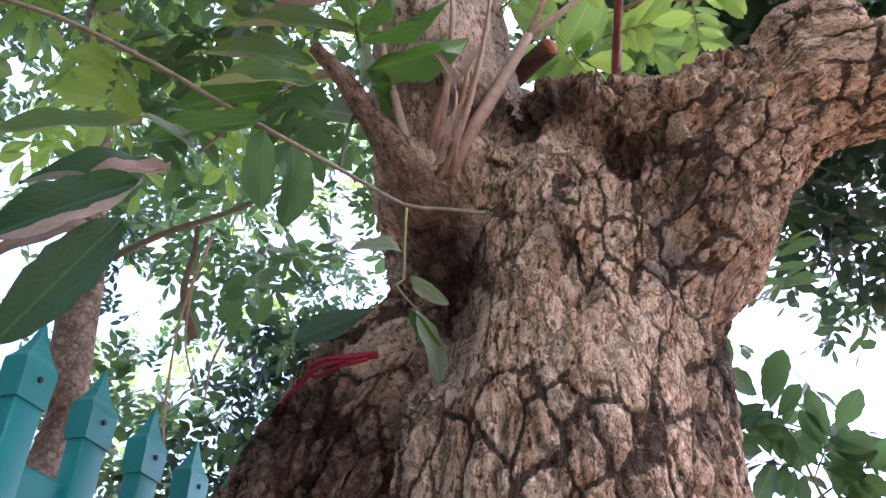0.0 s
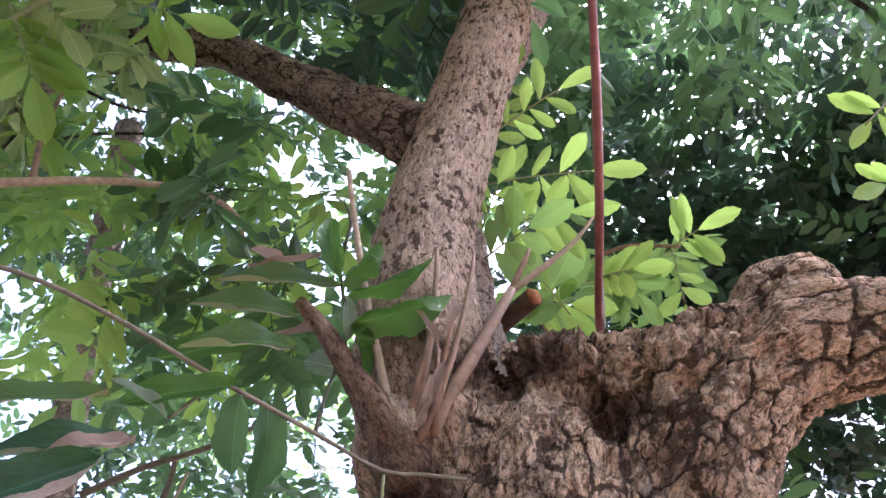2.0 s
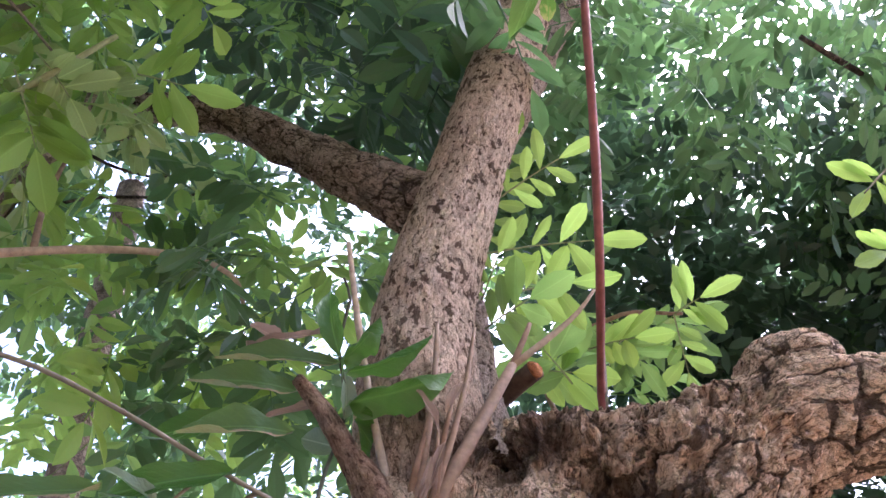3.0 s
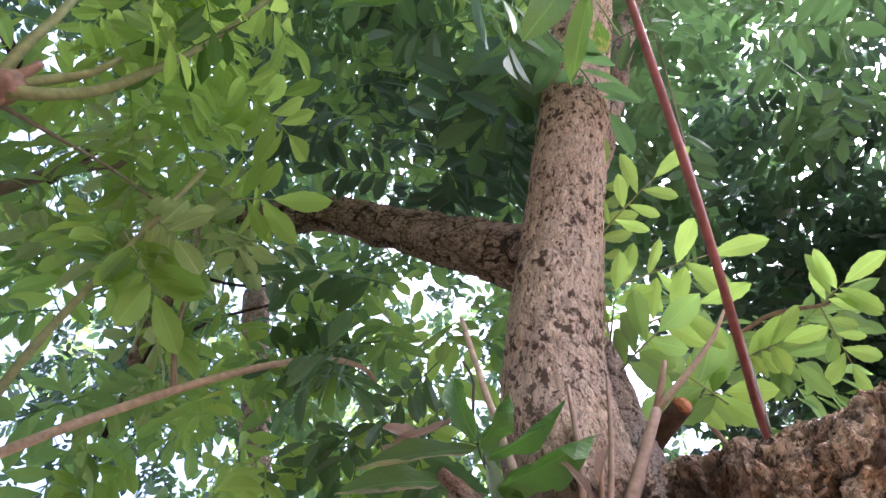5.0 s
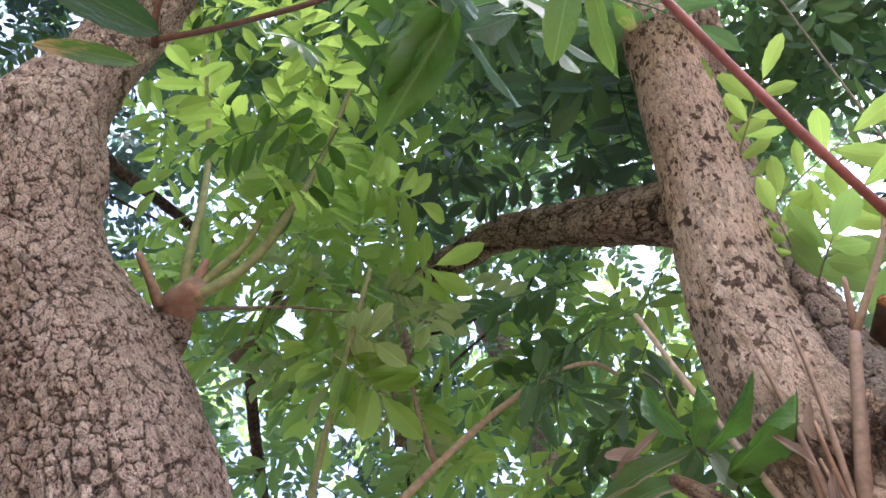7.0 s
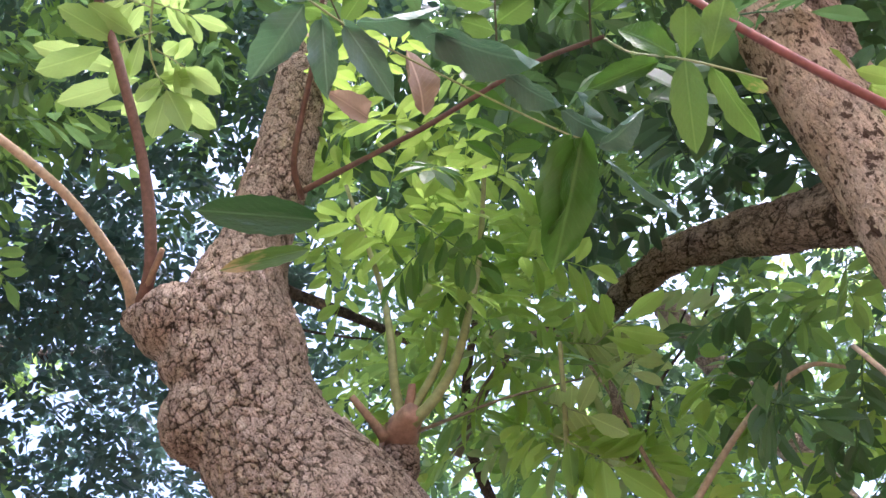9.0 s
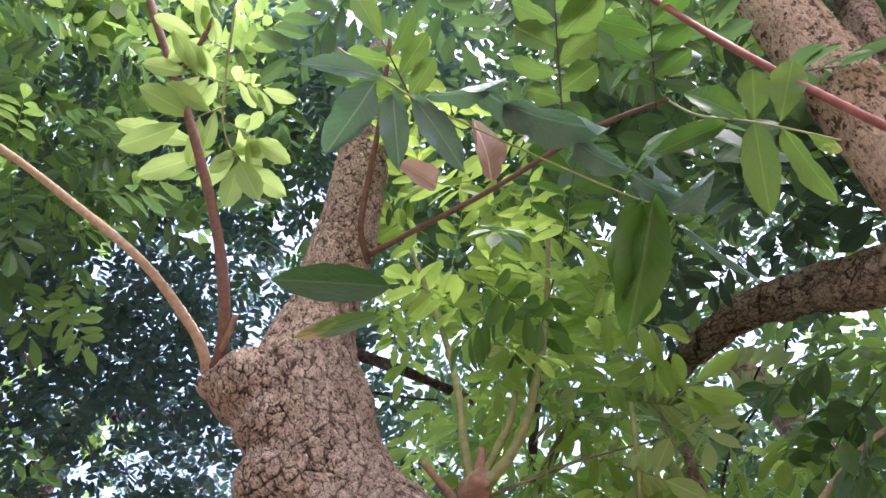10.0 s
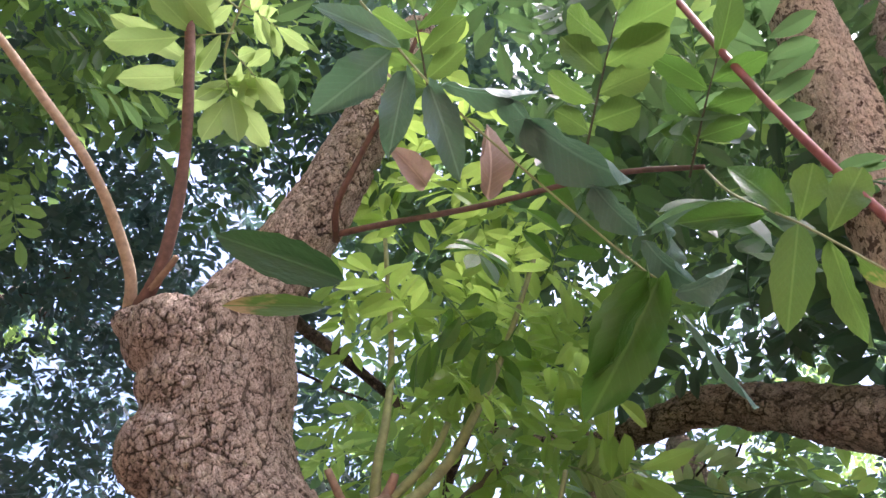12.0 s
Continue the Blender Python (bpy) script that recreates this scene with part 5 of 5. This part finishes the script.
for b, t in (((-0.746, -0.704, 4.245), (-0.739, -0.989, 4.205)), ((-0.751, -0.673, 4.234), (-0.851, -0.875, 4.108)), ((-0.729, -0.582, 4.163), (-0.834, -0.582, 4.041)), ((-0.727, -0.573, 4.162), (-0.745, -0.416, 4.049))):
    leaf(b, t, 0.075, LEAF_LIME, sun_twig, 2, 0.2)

# ---- foliage in the middle distance ----
# lighter and darker leaf copies stand for lit and shaded places
foliage((-0.953, 1.544, 3.641), (0.55, 0.5, 0.5), 14, 0.3, LEAF, tree, 51)
foliage((-0.950, 1.540, 3.518), (0.5, 0.45, 0.45), 12, 0.3, LEAF_YOUNG, tree, 82)
foliage((-0.485, 1.483, 3.432), (0.35, 0.4, 0.45), 26, 0.3, LEAF_MID, tree, 52)
foliage((-1.094, 0.964, 3.710), (0.45, 0.4, 0.35), 8, 0.3, LEAF_YOUNG, tree, 53)
foliage((-1.039, 1.046, 3.772), (0.4, 0.35, 0.35), 14, 0.3, LEAF_PALE, tree, 81)
foliage((-0.667, 1.235, 4.633), (0.7, 0.5, 0.5), 20, 0.32, LEAF_DARK, tree, 54)
foliage((0.803, 1.132, 4.448), (0.6, 0.5, 0.4), 18, 0.32, LEAF_MID, far_a, 55)
foliage((1.442, 1.156, 4.425), (0.5, 0.5, 0.35), 13, 0.32, LEAF_MID, far_a, 69)
foliage((0.435, 1.712, 3.501), (0.4, 0.3, 0.3), 20, 0.3, LEAF, tree, 56)
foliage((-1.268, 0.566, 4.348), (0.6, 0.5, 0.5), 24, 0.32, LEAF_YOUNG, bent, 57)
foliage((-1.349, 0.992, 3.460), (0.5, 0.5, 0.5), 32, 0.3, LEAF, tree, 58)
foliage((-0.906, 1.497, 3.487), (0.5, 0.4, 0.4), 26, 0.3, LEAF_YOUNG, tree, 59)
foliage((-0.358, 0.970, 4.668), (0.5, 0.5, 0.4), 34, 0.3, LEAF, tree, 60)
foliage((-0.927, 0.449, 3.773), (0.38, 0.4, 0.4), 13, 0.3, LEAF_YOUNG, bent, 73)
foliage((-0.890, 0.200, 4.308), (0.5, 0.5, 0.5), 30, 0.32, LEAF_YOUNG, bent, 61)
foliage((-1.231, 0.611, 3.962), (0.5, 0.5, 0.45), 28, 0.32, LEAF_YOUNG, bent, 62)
foliage((-1.249, 1.042, 4.209), (0.25, 0.25, 0.2), 16, 0.26, LEAF_PALE, bent, 63)
foliage((-1.209, 1.907, 4.291), (0.4, 0.4, 0.4), 26, 0.3, LEAF_MID, tree, 64)
foliage((-1.112, -1.565, 4.979), (0.7, 0.6, 0.5), 44, 0.32, LEAF_MID, bent, 65)
foliage((-0.204, 0.269, 4.725), (0.6, 0.5, 0.35), 34, 0.32, LEAF_MID, bent, 66)
foliage((-1.576, -1.501, 4.751), (0.4, 0.4, 0.35), 16, 0.3, LEAF, bent, 67)
foliage((0.165, 0.415, 3.640), (0.25, 0.25, 0.2), 7, 0.36, LEAF_MID, bent, 71)
foliage((-0.614, 0.266, 3.753), (0.18, 0.2, 0.18), 7, 0.34, LEAF_NEAR, bent, 72)
foliage((0.052, -0.034, 4.207), (0.45, 0.4, 0.3), 16, 0.34, LEAF_MID, bent, 68)
foliage((-0.348, 1.204, 4.518), (0.45, 0.45, 0.4), 14, 0.3, LEAF_DARK, tree, 83)
foliage((0.122, 0.937, 4.423), (0.4, 0.4, 0.3), 12, 0.3, LEAF_MID, tree, 84)
foliage((-0.441, 1.640, 3.815), (0.2, 0.25, 0.25), 10, 0.3, LEAF, tree, 85)
foliage((0.97, 2.15, 2.62), (0.08, 0.25, 0.42), 12, 0.3, LEAF_MID, far_a, 86)
foliage((1.02, 2.25, 2.25), (0.14, 0.25, 0.2), 7, 0.36, LEAF_DARK, far_a, 87)
foliage((-0.2, 0.98, 3.85), (0.25, 0.2, 0.2), 14, 0.34, LEAF_DARK, tree, 88)
foliage((-0.47, 1.5, 3.55), (0.3, 0.3, 0.3), 12, 0.3, LEAF, tree, 89)
foliage((-0.455, 1.055, 3.937), (0.22, 0.2, 0.2), 6, 0.36, LEAF_DARK, tree, 97)


# ---- teal steel fence beside the trunk ----
fence = thing("fence", "teal-painted steel fence with pointed caps", "fence")
F0, F1 = Vector((-0.591, 1.035, 0)), Vector((-0.445, 1.649, 0))
run = (F1 - F0) / 4
along = run.normalized()
across = Vector((along.y, -along.x, 0))
TOP = 2.08


def box(bm, at, ax, ay, sx, sy, z0, z1):
    vs = []
    for z in (z0, z1):
        for u, v in ((-1, -1), (1, -1), (1, 1), (-1, 1)):
            vs.append(bm.verts.new(at + ax * u * sx / 2 + ay * v * sy / 2 + Vector((0, 0, z))))
    for f in ((3, 2, 1, 0), (4, 5, 6, 7), (0, 1, 5, 4), (1, 2, 6, 5), (2, 3, 7, 6), (3, 0, 4, 7)):
        bm.faces.new([vs[i] for i in f])
    return bm


def rounded(bm, width):
    bmesh.ops.bevel(bm, geom=bm.edges[:], offset=width, segments=2, affect="EDGES", profile=0.5)
    return bm


for i in range(-6, 10):
    at = F0 + run * i
    picket = part("picket", rounded(box(bmesh.new(), at, along, across, 0.058, 0.032, 0.1, TOP - 0.1), 0.004), TEAL, fence)
    bm = bmesh.new()
    rings = []
    for z, sx, sy in ((TOP - 0.12, 0.064, 0.038), (TOP - 0.07, 0.068, 0.04), (TOP - 0.06, 0.07, 0.036), (TOP - 0.048, 0.05, 0.026), (TOP - 0.025, 0.026, 0.013), (TOP + 0.008, 0.003, 0.003)):
        rings.append([bm.verts.new(at + along * u * sx / 2 + across * v * sy / 2 + Vector((0, 0, z))) for u, v in ((-1, -1), (1, -1), (1, 1), (-1, 1))])
    for a, b in zip(rings, rings[1:]):
        for k in range(4):
            bm.faces.new((a[k], a[(k + 1) % 4], b[(k + 1) % 4], b[k]))
    bm.faces.new(rings[0][::-1])
    bm.faces.new(rings[-1])
    cap = part("cap", bm, TEAL, picket, "pointed pressed cap", False)
    bm = bmesh.new()
    bmesh.ops.create_cone(bm, cap_ends=True, segments=10, radius1=0.0045, radius2=0.0045, depth=0.004,
                          matrix=Matrix.Translation(at + across * 0.0208 + Vector((0, 0, TOP - 0.085))) @ across.to_track_quat("Z", "Y").to_matrix().to_4x4())
    part("screw", bm, TEAL_DARK, picket, "dark screw hole", False)
for z in (0.35, TOP - 0.25):
    bm = rounded(box(bmesh.new(), F0 + run * 1.5 - across * 0.012, along, across, run.length * 16, 0.03, z, z + 0.06), 0.004)
    part("rail", bm, TEAL, fence)

# ---- red cord tied round the trunk's root flare ----
red_cord = thing("cord", "frayed dark red cord tied round the trunk", "cord")
for pts in (((-0.088, 0.957, 1.999), (-0.130, 0.942, 1.986), (-0.165, 0.945, 1.981), (-0.178, 0.961, 1.975), (-0.169, 0.966, 1.968), (-0.137, 0.949, 1.976), (-0.101, 0.952, 1.988)),
            ((-0.088, 0.959, 1.996), (-0.137, 0.945, 1.981), (-0.167, 0.950, 1.973), (-0.193, 0.982, 1.963), (-0.214, 1.002, 1.952), (-0.226, 1.030, 1.947))):
    stick("strand", thick(pts, 0.0028, 0.0024), RED_ROPE, red_cord, 8, 0.008, wobble=0.7)
